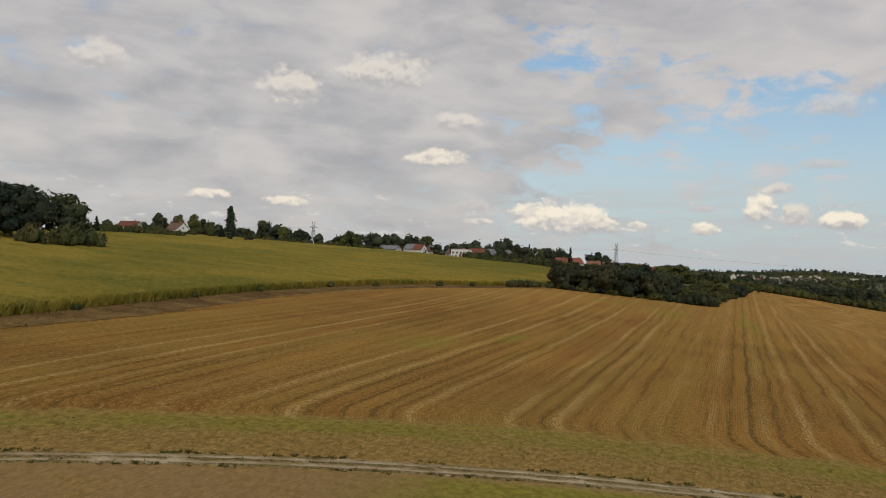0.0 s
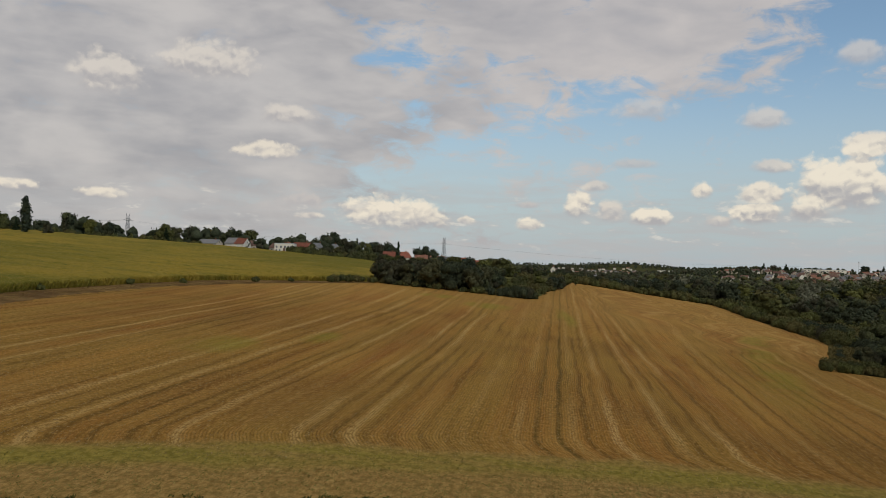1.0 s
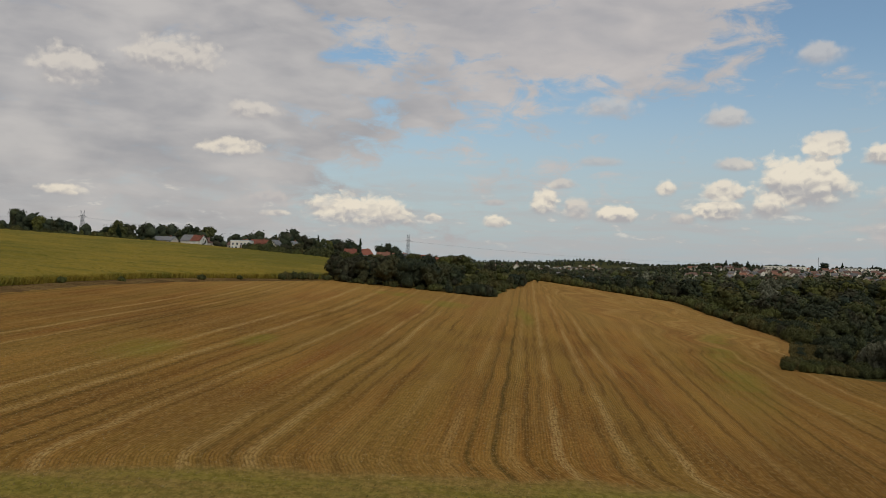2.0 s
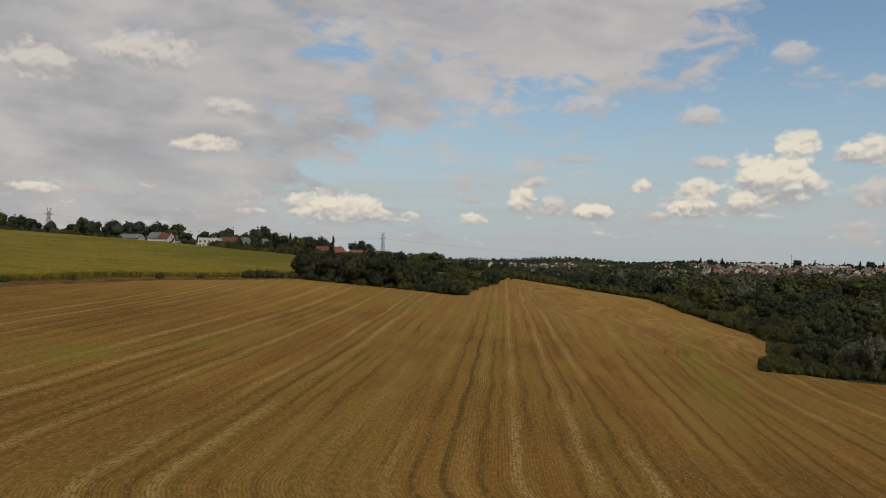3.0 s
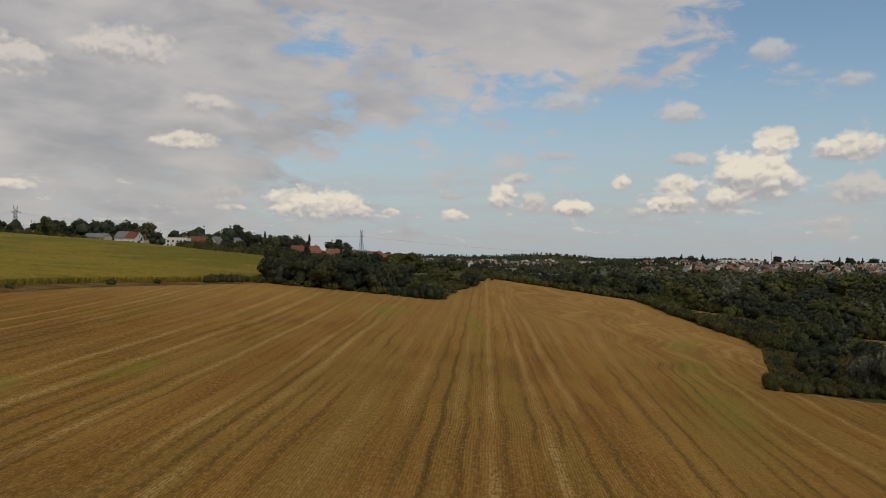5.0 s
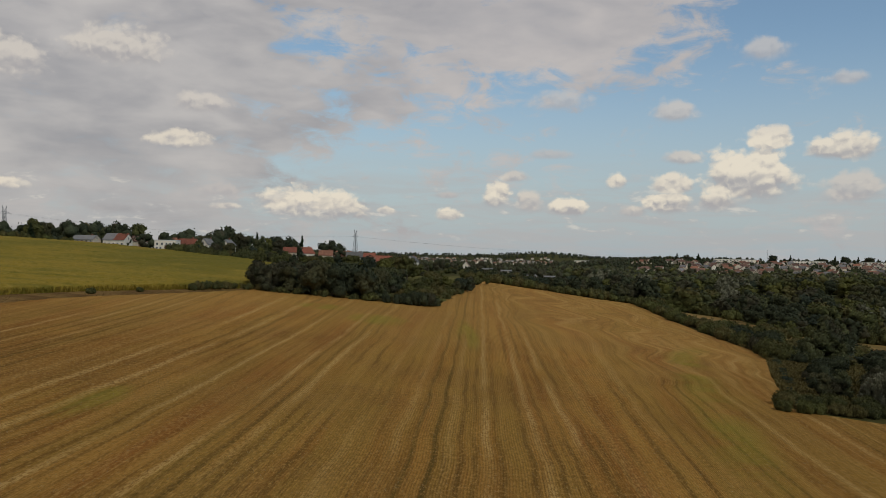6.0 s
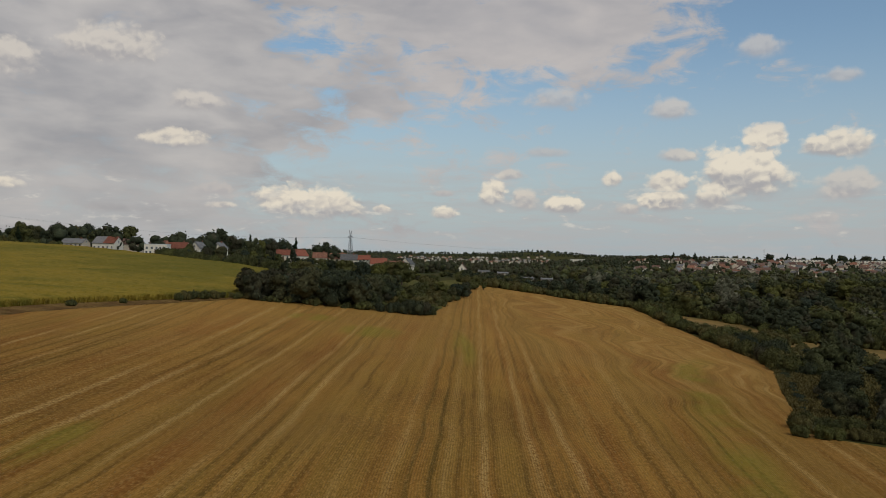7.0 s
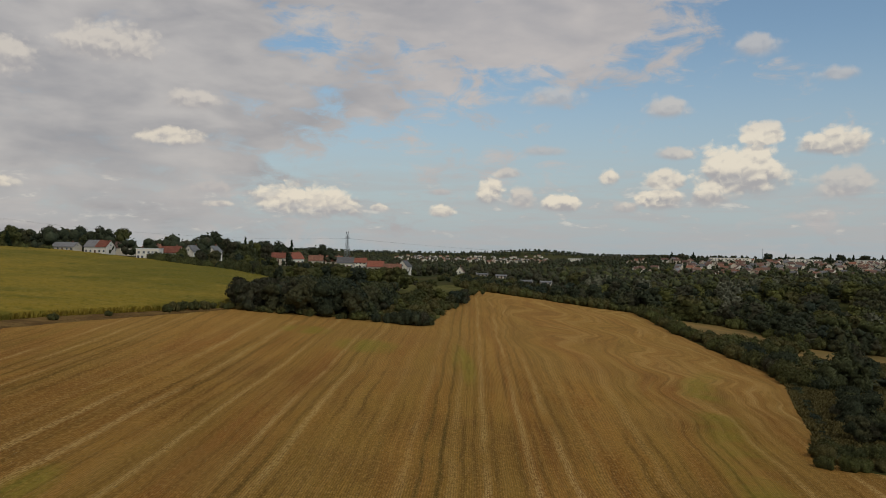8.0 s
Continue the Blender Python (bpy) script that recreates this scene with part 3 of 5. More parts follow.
def row_number(x, y):
    """Across-row distance: the tramlines lie at whole multiples of 16.3 m."""
    k = list(ROWS)
    u = np.zeros_like(x)
    for i in range(len(x)):
        at = [float(np.interp(y[i, 0], ROW_Y, ROWS[a])) for a in k]
        at = [at[0] - 160] + at + [at[-1] + 160]
        u[i] = np.interp(x[i], at, [k[0] - 10] + k + [k[-1] + 10])
    return u * 16.3


uv = np.stack([row_number(X, Y), Y], -1).reshape(-1, 2)
corner_of = np.empty(len(stubble.data.loops), np.int32)
stubble.data.loops.foreach_get("vertex_index", corner_of)
stubble.data.uv_layers.new(name="rows").data.foreach_set("uv", uv[corner_of].astype(np.float32).ravel())
tagged(stubble, "harvested stubble field in straw and brown drill rows", "field", kind="structure")

xs = np.linspace(-130, 120, 240)
prof = np.array([(-1.9, -0.02), (-1.5, 0.05), (-1.1, 0.01), (-0.7, 0.01), (-0.45, 0.07), (0.25, 0.07), (0.5, 0.01), (0.9, 0.01), (1.4, 0.06), (1.8, -0.02)])
prof[:, 0] *= 0.68
X = np.repeat(xs[:, None], len(prof), 1)
Y = lane_at(X) + prof[:, 0][None, :]
Z = heights(X, Y) + 0.03 + prof[:, 1][None, :]
track = sheet("dirt_track", X, Y, Z, TRACK)
tagged(track, "pale dirt farm track with two wheel ruts", "track", kind="structure")


def crop_rim(y):
    """Near side of the standing crop; past the wood it follows the village hedge."""
    back = np.interp(y, (241, 290, 325, 385, 440), (-50, -47, -52, -110, -180))
    return np.where(np.asarray(y) < 241, edge_left(y) - 4.6 - np.interp(y, (150, 185, 205, 225, 241), (0, 3.4, 4.2, 1.2, 0)), back)


def margin_material():
    m, n = material("margin_earth")
    p = place(n)
    a, b = n.noise(p, 0.18, 4, 0.65), n.noise(p, 1.6, 4, 0.7)
    c = n.mix(n.step(a, 0.35, 0.65), (0.115, 0.062, 0.024), (0.215, 0.130, 0.046))
    c = n.mix(n.math("MULTIPLY", n.step(b, 0.45, 0.7), 0.5), c, (0.085, 0.070, 0.022))
    n.out(c, 0.95, n.bump(b, 0.8, 0.2), 0.02)
    return m


ym = np.arange(-70, 250, 1.5)
um = np.linspace(0, 1, 7)[None, :]
inner = edge_left(ym) + np.interp(ym, (20, 45, 66, 105, 150, 240), (0, 1, 3.6, 2.6, 1.6, 0.4)) + 0.25 * np.sin(ym * 0.7) + 0.2 * np.sin(ym * 2.1)
outer = np.minimum(crop_rim(np.minimum(ym, 240)), edge_left(ym) - 4.6) - 0.6
X = inner[:, None] + (outer - inner)[:, None] * um
Y = np.repeat(ym[:, None], 7, 1)
margin = sheet("field_margin", X, Y, heights(X, Y) + 0.06 + 0.12 * np.sin(um * 3.1416), margin_material())
tagged(margin, "brown dry grass margin between stubble and maize", "margin", kind="structure")

# standing crop: a canopy with an uneven top, leafy at the rim
ys = np.arange(-70, 440, 1.7)
us = np.linspace(0, 1, 170) ** 1.6
far_left = -360.0
rim = crop_rim(ys)
X = rim[:, None] + (far_left - rim)[:, None] * us[None, :]
Y = np.repeat(ys[:, None], len(us), 1)
rng = np.random.default_rng(3)
Z = heights(X, Y) + 1.55 + rng.normal(0, 0.14, X.shape)
Z[:, 0] -= 1.6
crop = sheet("maize_crop", X, Y, Z, CROP)
tagged(crop, "yellowing green field of standing maize", "crop", kind="stuff")

# ---- trees ----
ICO = {}


def ico(level):
    if level not in ICO:
        bm = bmesh.new()
        bmesh.ops.create_icosphere(bm, subdivisions=level, radius=1.0)
        ICO[level] = (np.array([v.co[:] for v in bm.verts]), np.array([[v.index for v in f.verts] for f in bm.faces]))
        bm.free()
    return ICO[level]


def clump(rng, centre, radii, level, cards, size):
    """One leafy mass: an uneven core and loose sprays of leaves round it."""
    v, f = ico(level)
    ph = rng.uniform(0, 6.28, 6)
    wob = 1 + 0.16 * np.sin(v[:, 0] * 4.1 + ph[0]) * np.sin(v[:, 1] * 4.7 + ph[1]) + 0.14 * np.sin(v[:, 2] * 6.3 + ph[2] + v[:, 0] * 3.0) + rng.normal(0, 0.07, len(v))
    core = v * wob[:, None] * (0.80 if cards > 20 else 0.88) * np.asarray(radii) + centre
    if not cards:
        return core, f
    d = rng.normal(size=(cards, 3))
    d /= np.linalg.norm(d, axis=1)[:, None]
    d[:, 2] = np.where(d[:, 2] < -0.35, -d[:, 2], d[:, 2])
    c = centre + d * np.asarray(radii) * rng.uniform(0.74, 1.12, (cards, 1))
    a = rng.normal(size=(cards, 3))
    a -= d * (a * d).sum(1)[:, None] * 0.6
    a /= np.linalg.norm(a, axis=1)[:, None]
    b = np.cross(a, d + rng.normal(0, 0.5, (cards, 3)))
    b /= np.linalg.norm(b, axis=1)[:, None] + 1e-6
    s = size * rng.uniform(0.55, 1.3, (cards, 1))
    tip = c + a * s + d * s * 0.35
    p = np.stack([c - a * s * 0.7, c + b * s * 0.5, tip, c - b * s * 0.55], 1)
    base = len(core)
    i = base + np.arange(cards)[:, None] * 4
    cf = np.concatenate([i + [0, 1, 2], i + [0, 2, 3]])
    return np.concatenate([core, p.reshape(-1, 3)]), np.concatenate([f, cf])


def gather(pieces):
    vs, fs, k = [], [], 0
    for v, f in pieces:
        vs.append(v)
        fs.append(f + k)
        k += len(v)
    return np.concatenate(vs), np.concatenate(fs)


def crown_pieces(rng, kind, level, cards, size):
    """Crown of a tree of unit height: the masses that a kind of tree shows."""
    out = []
    if kind == "round":
        for i in range(14):
            a, z = rng.uniform(0, 6.28), 0.20 + 0.60 * rng.uniform(0, 1)
            r = math.sqrt(rng.uniform(0.1, 1)) * 0.33 * math.sqrt(max(0.1, 1 - ((z - 0.42) / 0.5) ** 2))
            q = rng.uniform(0.13, 0.21)
            out.append(clump(rng, np.array((r * math.cos(a), r * math.sin(a), z)), (q, q, q * 0.85), level, cards, size))
        out.append(clump(rng, np.array((0, 0, 0.50)), (0.30, 0.30, 0.36), level, cards, size))
    elif kind == "bush":
        for i in range(9):
            a, r = rng.uniform(0, 6.28), math.sqrt(rng.uniform(0, 1)) * 0.55
            q = rng.uniform(0.28, 0.42)
            out.append(clump(rng, np.array((r * math.cos(a), r * math.sin(a), 0.18 + 0.42 * rng.uniform(0, 1) * (1 - r))), (q, q, q * 0.85), level, cards, size))
        out.append(clump(rng, np.array((0, 0, 0.28)), (0.55, 0.55, 0.42), level, cards, size))
    elif kind == "poplar":
        for i in range(22):
            z = 0.10 + i * 0.040
            q = 0.095 * math.sin(min(1, (i + 2.5) / 9) * 1.57) * (1 - 0.55 * max(0, (i - 13) / 8) ** 1.5)
            out.append(clump(rng, np.array((rng.normal(0, 0.018), rng.normal(0, 0.018), z)), (q, q, 0.085), level, cards // 2, size))
    elif kind == "conifer":
        for i in range(9):
            z = 0.16 + i * 0.093
            q = 0.20 * (1 - i / 9.6) + 0.015
            for j in range(3 if i < 6 else 1):
                a = rng.uniform(0, 6.28)
                o = q * 0.5 if i < 6 else 0
                out.append(clump(rng, np.array((o * math.cos(a), o * math.sin(a), z)), (q * 0.75, q * 0.75, 0.075), 1, cards // 2, size))
    elif kind == "willow":
        for i in range(14):
            a, r = rng.uniform(0, 6.28), math.sqrt(rng.uniform(0, 1)) * 0.34
            q = rng.uniform(0.10, 0.17)
            out.append(clump(rng, np.array((r * math.cos(a), r * math.sin(a), 0.25 + 0.58 * rng.uniform(0, 1) * (1 - r))), (q * 0.8, q * 0.8, q * 1.5), level, cards, size))
        out.append(clump(rng, np.array((0, 0, 0.45)), (0.25, 0.25, 0.36), level, cards, size))
    return out


def limb(bm, a, b, r0, r1, sides=6):
    a, b = Vector(a), Vector(b)
    q = (b - a).to_track_quat("Z", "Y")
    rings = []
    for p, r in ((a, r0), (b, r1)):
        rings.append([bm.verts.new(p + q @ Vector((r * math.cos(t), r * math.sin(t), 0))) for t in (i * 6.2832 / sides for i in range(sides))])
    for i in range(sides):
        j = (i + 1) % sides
        bm.faces.new((rings[0][i], rings[0][j], rings[1][j], rings[1][i]))
    bm.faces.new(rings[1])


def make_tree(name, kind, mat, label, seed, level=1, cards=40, size=0.05):
    """A tree of unit height, kept far below the place as a pattern for copies."""
    rng = np.random.default_rng(seed)
    root = new(name)
    v, f = gather(crown_pieces(rng, kind, level, cards, size))
    v[:, 2] *= 1.0 / np.quantile(v[:, 2], 0.995)
    crown = new("crown", mesh_from("crown", v, f, mat, soft=True))
    crown.parent = root
    bm = bmesh.new()
    thick = {"bush": 0.03, "poplar": 0.016, "conifer": 0.016}.get(kind, 0.024)
    limb(bm, (0, 0, -0.06), (0.004, 0, 0.22), thick * 1.4, thick)
    limb(bm, (0.004, 0, 0.22), (0, 0.006, 0.55), thick, thick * 0.5)
    if kind in ("round", "willow", "bush"):
        for i in range(5):
            a = i * 1.2566 + rng.uniform(0, 0.8)
            r, z = (0.42, 0.4) if kind == "bush" else (0.24, 0.55)
            limb(bm, (0, 0, 0.10 + 0.04 * i if kind == "bush" else 0.2 + 0.05 * i), (r * math.cos(a), r * math.sin(a), z), thick * 0.55, thick * 0.2, 5)
    part("trunk", bm, BARK, root)
    tagged(root, label, "bush" if kind == "bush" else "tree")
    return root


def put_tree(pattern, x, y, h, wide=1.0, sink=0.0, turn=None):
    z = height(x, y) - sink
    t = random.uniform(0, 360) if turn is None else turn
    m = pose(x, y, z, 0, 0, t) @ Matrix.Diagonal((h * wide, h * wide * random.uniform(0.9, 1.1), h, 1))
    if not pattern.get("used"):
        pattern["used"] = 1
        pattern.matrix_basis = m
        return pattern
    root = pattern
    keep = root.matrix_basis.copy()
    root.matrix_basis = Matrix()
    ob = copy_thing(root, m)
    root.matrix_basis = keep
    return ob

OAKS = [make_tree("oak_tree", "round", OAK, "dark green broadleaf tree in a field wood", 10 + i, 1, 70, 0.046) for i in range(4)]
ASHES = [make_tree("ash_tree", "round", ASH, "lighter green broadleaf tree with an open crown", 20 + i, 1, 70, 0.046) for i in range(3)]
BUSHES = [make_tree("hedge_bush", "bush", HEDGE, "dense olive green bush at the field edge", 30 + i, 1, 62, 0.078) for i in range(4)]
WILLOWS = [make_tree("willow_tree", "willow", WILLOW, "silvery grey-green willow in the valley", 40 + i, 1, 80, 0.06) for i in range(2)]
POPLARS = [make_tree("poplar_tree", "poplar", OAK, "tall narrow dark poplar beside the houses", 50, 1, 60, 0.04)]
CONIFERS = [make_tree("conifer_tree", "conifer", CONIFER, "dark pointed conifer in a village garden", 60 + i, 1, 30, 0.05) for i in range(2)]
SHRUBS = [make_tree("thicket_shrub", "bush", OAK, "dark leafy shrub in the thicket beside the stubble", 70 + i, 1, 150, 0.060) for i in range(2)]
LOW = [make_tree("edge_shrub", "bush", HEDGE, "low rounded green bramble hedge beside the stubble", 75 + i, 1, 150, 0.060) for i in range(2)]
NEAR = [make_tree("thicket_tree", "round", OAK, "dark broadleaf tree standing in the hedge thicket", 80 + i, 1, 190, 0.036) for i in range(2)]
PALE = [make_tree("white_willow", "willow", WILLOW, "pale silver-leaved willow at the thicket edge", 90, 1, 200, 0.036)]

# lighter patterns for the valley, where single sprays no longer show
FAR_OAKS = [make_tree("valley_tree", "round", OAK, "dark green tree in the valley woods", 100 + i, 1, 28, 0.064) for i in range(4)]
FAR_ASHES = [make_tree("valley_tree", "round", ASH, "lighter green tree in the valley woods", 110 + i, 1, 28, 0.064) for i in range(3)]
END_TREES = [make_tree("field_edge_tree", "round", OAK, "dark tree at the far end of the stubble", 120 + i, 1, 40, 0.058) for i in range(4)]
GARDEN = [make_tree("garden_tree", "round", OAK if i < 3 else ASH, "dark garden tree beside the village houses", 130 + i, 1, 44, 0.058) for i in range(5)]

# ---- houses ----


def window(x, y, z, w, h, parent, face):
    """A framed window on a wall that faces -y, +y, -x or +x."""
    ax, s = face
    bm = bmesh.new()
    t = 0.07

    def slab(u0, u1, z0, z1, d0, d1, into):
        lo, hi = sorted((d0 * s, d1 * s))
        if ax == "y":
            box(into, x + u0, x + u1, y + lo, y + hi, z + z0, z + z1)
        else:
            box(into, x + lo, x + hi, y + u0, y + u1, z + z0, z + z1)

    slab(-w / 2, -w / 2 + t, 0, h, -0.05, 0.05, bm)
    slab(w / 2 - t, w / 2, 0, h, -0.05, 0.05, bm)
    slab(-w / 2 + t, w / 2 - t, h - t, h, -0.05, 0.05, bm)
    slab(-w / 2 - 0.06, w / 2 + 0.06, -0.08, 0, -0.05, 0.10, bm)
    slab(-0.03, 0.03, 0, h - t, -0.05, 0.045, bm)
    win = part("window", bm, FRAME, parent)
    bm = bmesh.new()
    slab(-w / 2 + t, w / 2 - t, 0, h - t, -0.04, 0.02, bm)
    part("pane", bm, PANE, win, "dark window pane")


def house(name, label, w, d, eave, rise, walls, roof, second=None, rows=1, cols=3, chimney=True, deep=3.0, gable=True):
    """A gabled house with its ridge along x, front towards -y, standing at the origin."""
    root = new(name)
    hw, hd = w / 2, d / 2
    bm = bmesh.new()
    prof = ((-hd, -deep), (hd, -deep), (hd, eave), (0, eave + rise), (-hd, eave))
    ends = [[bm.verts.new((x, y, z)) for y, z in prof] for x in (-hw, hw)]
    bm.faces.new(ends[0][::-1])
    bm.faces.new(ends[1])
    for i in range(5):
        j = (i + 1) % 5
        if i not in (2, 3):
            bm.faces.new((ends[0][i], ends[0][j], ends[1][j], ends[1][i]))
    bmesh.ops.recalc_face_normals(bm, faces=bm.faces)
    part("wall", bm, walls, root)
    slope = math.atan2(rise, hd)
    over, t = 0.45, 0.18
    for s in (-1, 1):
        for x0, x1, m in ((-hw - 0.3, hw + 0.3, roof),) if second is None else ((-hw - 0.3, 0, second), (0.01, hw + 0.3, roof)):
            bm = bmesh.new()
            y1, z1 = s * (hd + over), eave - over * math.tan(slope)
            lo = [(x0, 0, eave + rise), (x1, 0, eave + rise), (x1, y1, z1), (x0, y1, z1)]
            v = [bm.verts.new((a, b, c + dz)) for dz in (0.02, t + 0.02) for a, b, c in lo]
            for f in ((0, 1, 2, 3), (4, 5, 6, 7), (0, 1, 5, 4), (1, 2, 6, 5), (2, 3, 7, 6), (3, 0, 4, 7)):
                bm.faces.new([v[i] for i in f])
            bmesh.ops.recalc_face_normals(bm, faces=bm.faces)
            part("roof", bm, m, root)
    if chimney:
        bm = bmesh.new()
        cx = hw * 0.55
        box(bm, cx - 0.35, cx + 0.35, -0.3, 0.3, eave + rise - 0.5, eave + rise + 0.8)
        box(bm, cx - 0.42, cx + 0.42, -0.37, 0.37, eave + rise + 0.8, eave + rise + 0.92)
        part("chimney", bm, BRICK, root)
    for r in range(rows):
        z = 0.95 + r * 2.6
        for c in range(cols):
            x = (c + 0.5) / cols * w - hw
            if r == 0 and c == cols // 2 and cols > 2:
                bm = bmesh.new()
                box(bm, x - 0.5, x + 0.5, -hd - 0.05, -hd + 0.05, 0, 2.1)
                part("door", bm, BROWN, root, "brown front door")
            else:
                window(x, -hd, z, 1.1, 1.2, root, ("y", -1))
    for s in (-1, 1) if gable else ():
        window(s * hw, 0, eave + 0.2 if rows < 2 else 3.5, 0.95, 1.1, root, ("x", s))
    return tagged(root, label, "house")


def set_house(ob, x, y, turn, z=None):
    ob.matrix_basis = pose(x, y, height(x, y) if z is None else z, 0, 0, turn)
    return ob


set_house(house("long_house", "long white house with half grey half red roof", 13.5, 8.5, 4.0, 3.4, RENDER, RED, GREY, 1, 5), -173, 482, -14, 24.2)
set_house(house("bungalow", "low cream bungalow with a dark grey roof", 13, 8, 2.7, 2.2, CREAM, GREY, None, 1, 5), -190, 480, -10, 25.2)
set_house(house("village_house", "white house with a bright red tiled roof", 9.5, 8, 2.8, 2.9, RENDER, RED, None, 1, 3), -121, 439, -8, 23.2)
set_house(house("village_house", "cream house with a worn brown tiled roof", 13, 9, 3.4, 3.2, CREAM, BROWN, None, 1, 3), -177, 530, 10, 24.5)
set_house(house("village_house", "cream house with a worn brown tiled roof", 12, 9, 3.0, 3.0, CREAM, BROWN, None, 1, 3), -152, 506, -20, 23.6)
set_house(house("gable_house", "small white gabled house with grey roof", 8, 6.8, 3.0, 3.2, RENDER, GREY, None, 1, 3), -120, 474, 62, 23.4)
set_house(house("gable_house", "small white gabled house with grey roof", 8, 6.5, 3.0, 3.0, RENDER, GREY, None, 1, 3), -115, 497, 75, 23.6)
set_house(house("village_house", "cream house with an orange tiled roof", 9, 8, 2.8, 3.0, CREAM, ORANGE, None, 1, 3), -140, 495, 5, 24.2)
set_house(house("village_house", "cream house with a red tiled roof among trees", 8, 8, 3.0, 3.0, CREAM, RED, None, 1, 3), -84, 531, 6, 20.2)
set_house(house("gable_house", "white gabled house with a red roof", 9, 7.2, 3.6, 3.6, RENDER, RED, None, 1, 3), -76, 543, 48, 19.2)
set_house(house("row_house", "cream house with a weathered orange roof", 9, 9, 3.2, 3.2, CREAM, ORANGE, None, 1, 3), -65, 560, 4, 18.4)
set_house(house("row_house", "cream house with a weathered orange roof", 10.5, 9, 3.4, 3.3, CREAM, ORANGE, None, 1, 3), -55, 577, -6, 17.8)
set_house(house("row_house", "white house with a grey slate roof", 10.6, 9, 3.6, 3.4, RENDER, GREY, None, 1, 4), -45.5, 555, 3, 17.0)
set_house(house("row_house", "tall white house with a red tiled roof", 7.4, 8, 4.6, 2.6, RENDER, RED, None, 2, 3), -35.5, 553, -2, 16.4)
set_house(house("row_house", "cream house with a broad red tiled roof", 10.4, 10, 2.8, 3.4, CREAM, RED, None, 1, 3), -26, 548, 4, 15.8)
set_house(house("row_house", "cream house with a low orange roof", 10.8, 9, 2.4, 2.8, CREAM, ORANGE, None, 1, 3), -15, 543, -3, 15.2)
set_house(house("gable_house", "white gabled house with a grey roof", 9, 7, 3.4, 3.8, RENDER, GREY, None, 1, 3), -8, 577, 70, 15.0)
set_house(house("cottage", "white gabled cottage among dark trees", 9, 6.4, 3.0, 4.0, RENDER, BROWN, None, 1, 3), 27, 532, 84, 12.6)
set_house(house("village_house", "white gabled house with red-brown roof and shutters", 11.5, 8, 3.2, 3.6, RENDER, BROWN, None, 1, 3), -276, 369, -24, 30.2)
set_house(house("village_house", "cream house with a red tiled roof among trees", 12, 9, 3.2, 3.2, CREAM, RED, None, 1, 3), -326, 394, 8, 32.2)
for x, y, t, z in ((41.9, 550.6, 4, 12.6), (55.2, 560.2, -4, 11.6), (67.5, 529.9, 8, 9.4), (79.6, 529.5, -3, 9.0)):
    set_house(house("long_shed", "low cream shed with a grey flat-pitched roof", 7, 6, 2.0, 0.7, CREAM, GREY, None, 1, 3, False), x, y, t, z)


def flat_house():
    root = new("flat_house")
    bm = bmesh.new()
    box(bm, -5.1, 5.1, -4, 4, -3, 4.3)
    part("wall", bm, RENDER, root)
    bm = bmesh.new()
    for a in ((-5.2, 5.2, -4.1, -3.85), (-5.2, 5.2, 3.85, 4.1), (-5.2, -4.95, -3.85, 3.85), (4.95, 5.2, -3.85, 3.85)):
        box(bm, *a, 4.304, 4.65)
    part("parapet", bm, FRAME, root)
    for x in (-3.9, -1.6, 0.6, 2.4, 4.0):
        window(x, -4, 2.2, 1.0, 1.1, root, ("y", -1))
    for x in (-4.0, -2.2):
        window(x, -4, 0.1, 1.0, 1.2, root, ("y", -1))
    bm = bmesh.new()
    box(bm, -0.3, 0.7, -4.05, -3.96, 0, 2.1)
    part("door", bm, BROWN, root, "dark front door")
    window(5.1, 0, 2.2, 1.0, 1.1, root, ("x", 1))
    return tagged(root, "white flat-roofed house with a row of windows", "house")


set_house(flat_house(), -124, 415, 2, 23.2)

# the far town on the opposite slope, and the one below the hill
TOWN = [
    house("town_house", "far cream house with a dark brown roof", 11, 9, 5.6, 2.8, CREAM, BROWN, None, 1, 3),
    house("town_house", "far white house with a red-brown roof", 12, 9, 5.2, 3.4, RENDER, BROWN, None, 2, 3),
    house("town_house", "far cream house with a grey roof", 10, 9, 5.0, 3.8, CREAM, GREY, None, 2, 3),
    house("town_house", "far cream house with an orange tiled roof", 11, 9, 5.4, 3.0, CREAM, ORANGE, None, 2, 3),
]
HAMLET = [
    house("distant_house", "distant white house with a brown roof", 12, 9, 6.0, 3.0, RENDER, BROWN, None, 0, 0, False, 3.0, False),
    house("distant_house", "distant white house with a grey roof", 14, 10, 7.0, 2.6, RENDER, GREY, None, 0, 0, False, 3.0, False),
    house("distant_house", "distant cream house with an orange roof", 12, 9, 6.0, 3.0, CREAM, ORANGE, None, 0, 0, False, 3.0, False),
]
for t in TOWN + HAMLET:
    tagged(t, group="far town houses")
random.seed(21)
spots = []
while len(spots) < 175:
    y = random.uniform(1090, 1500)
    x = y * random.uniform(0.245, 0.64)
    if random.random() < 0.35 + 0.65 * smooth(x / y, 0.27, 0.36) and all(math.hypot(x - a, y - b) > 13 for a, b in spots):
        spots.append((x, y))
while len(spots) < 315:
    y = random.uniform(2300, 3700)
    x = y * random.uniform(-0.03, 0.16)
    if all(math.hypot(x - a, y - b) > 18 for a, b in spots):
        spots.append((x, y))
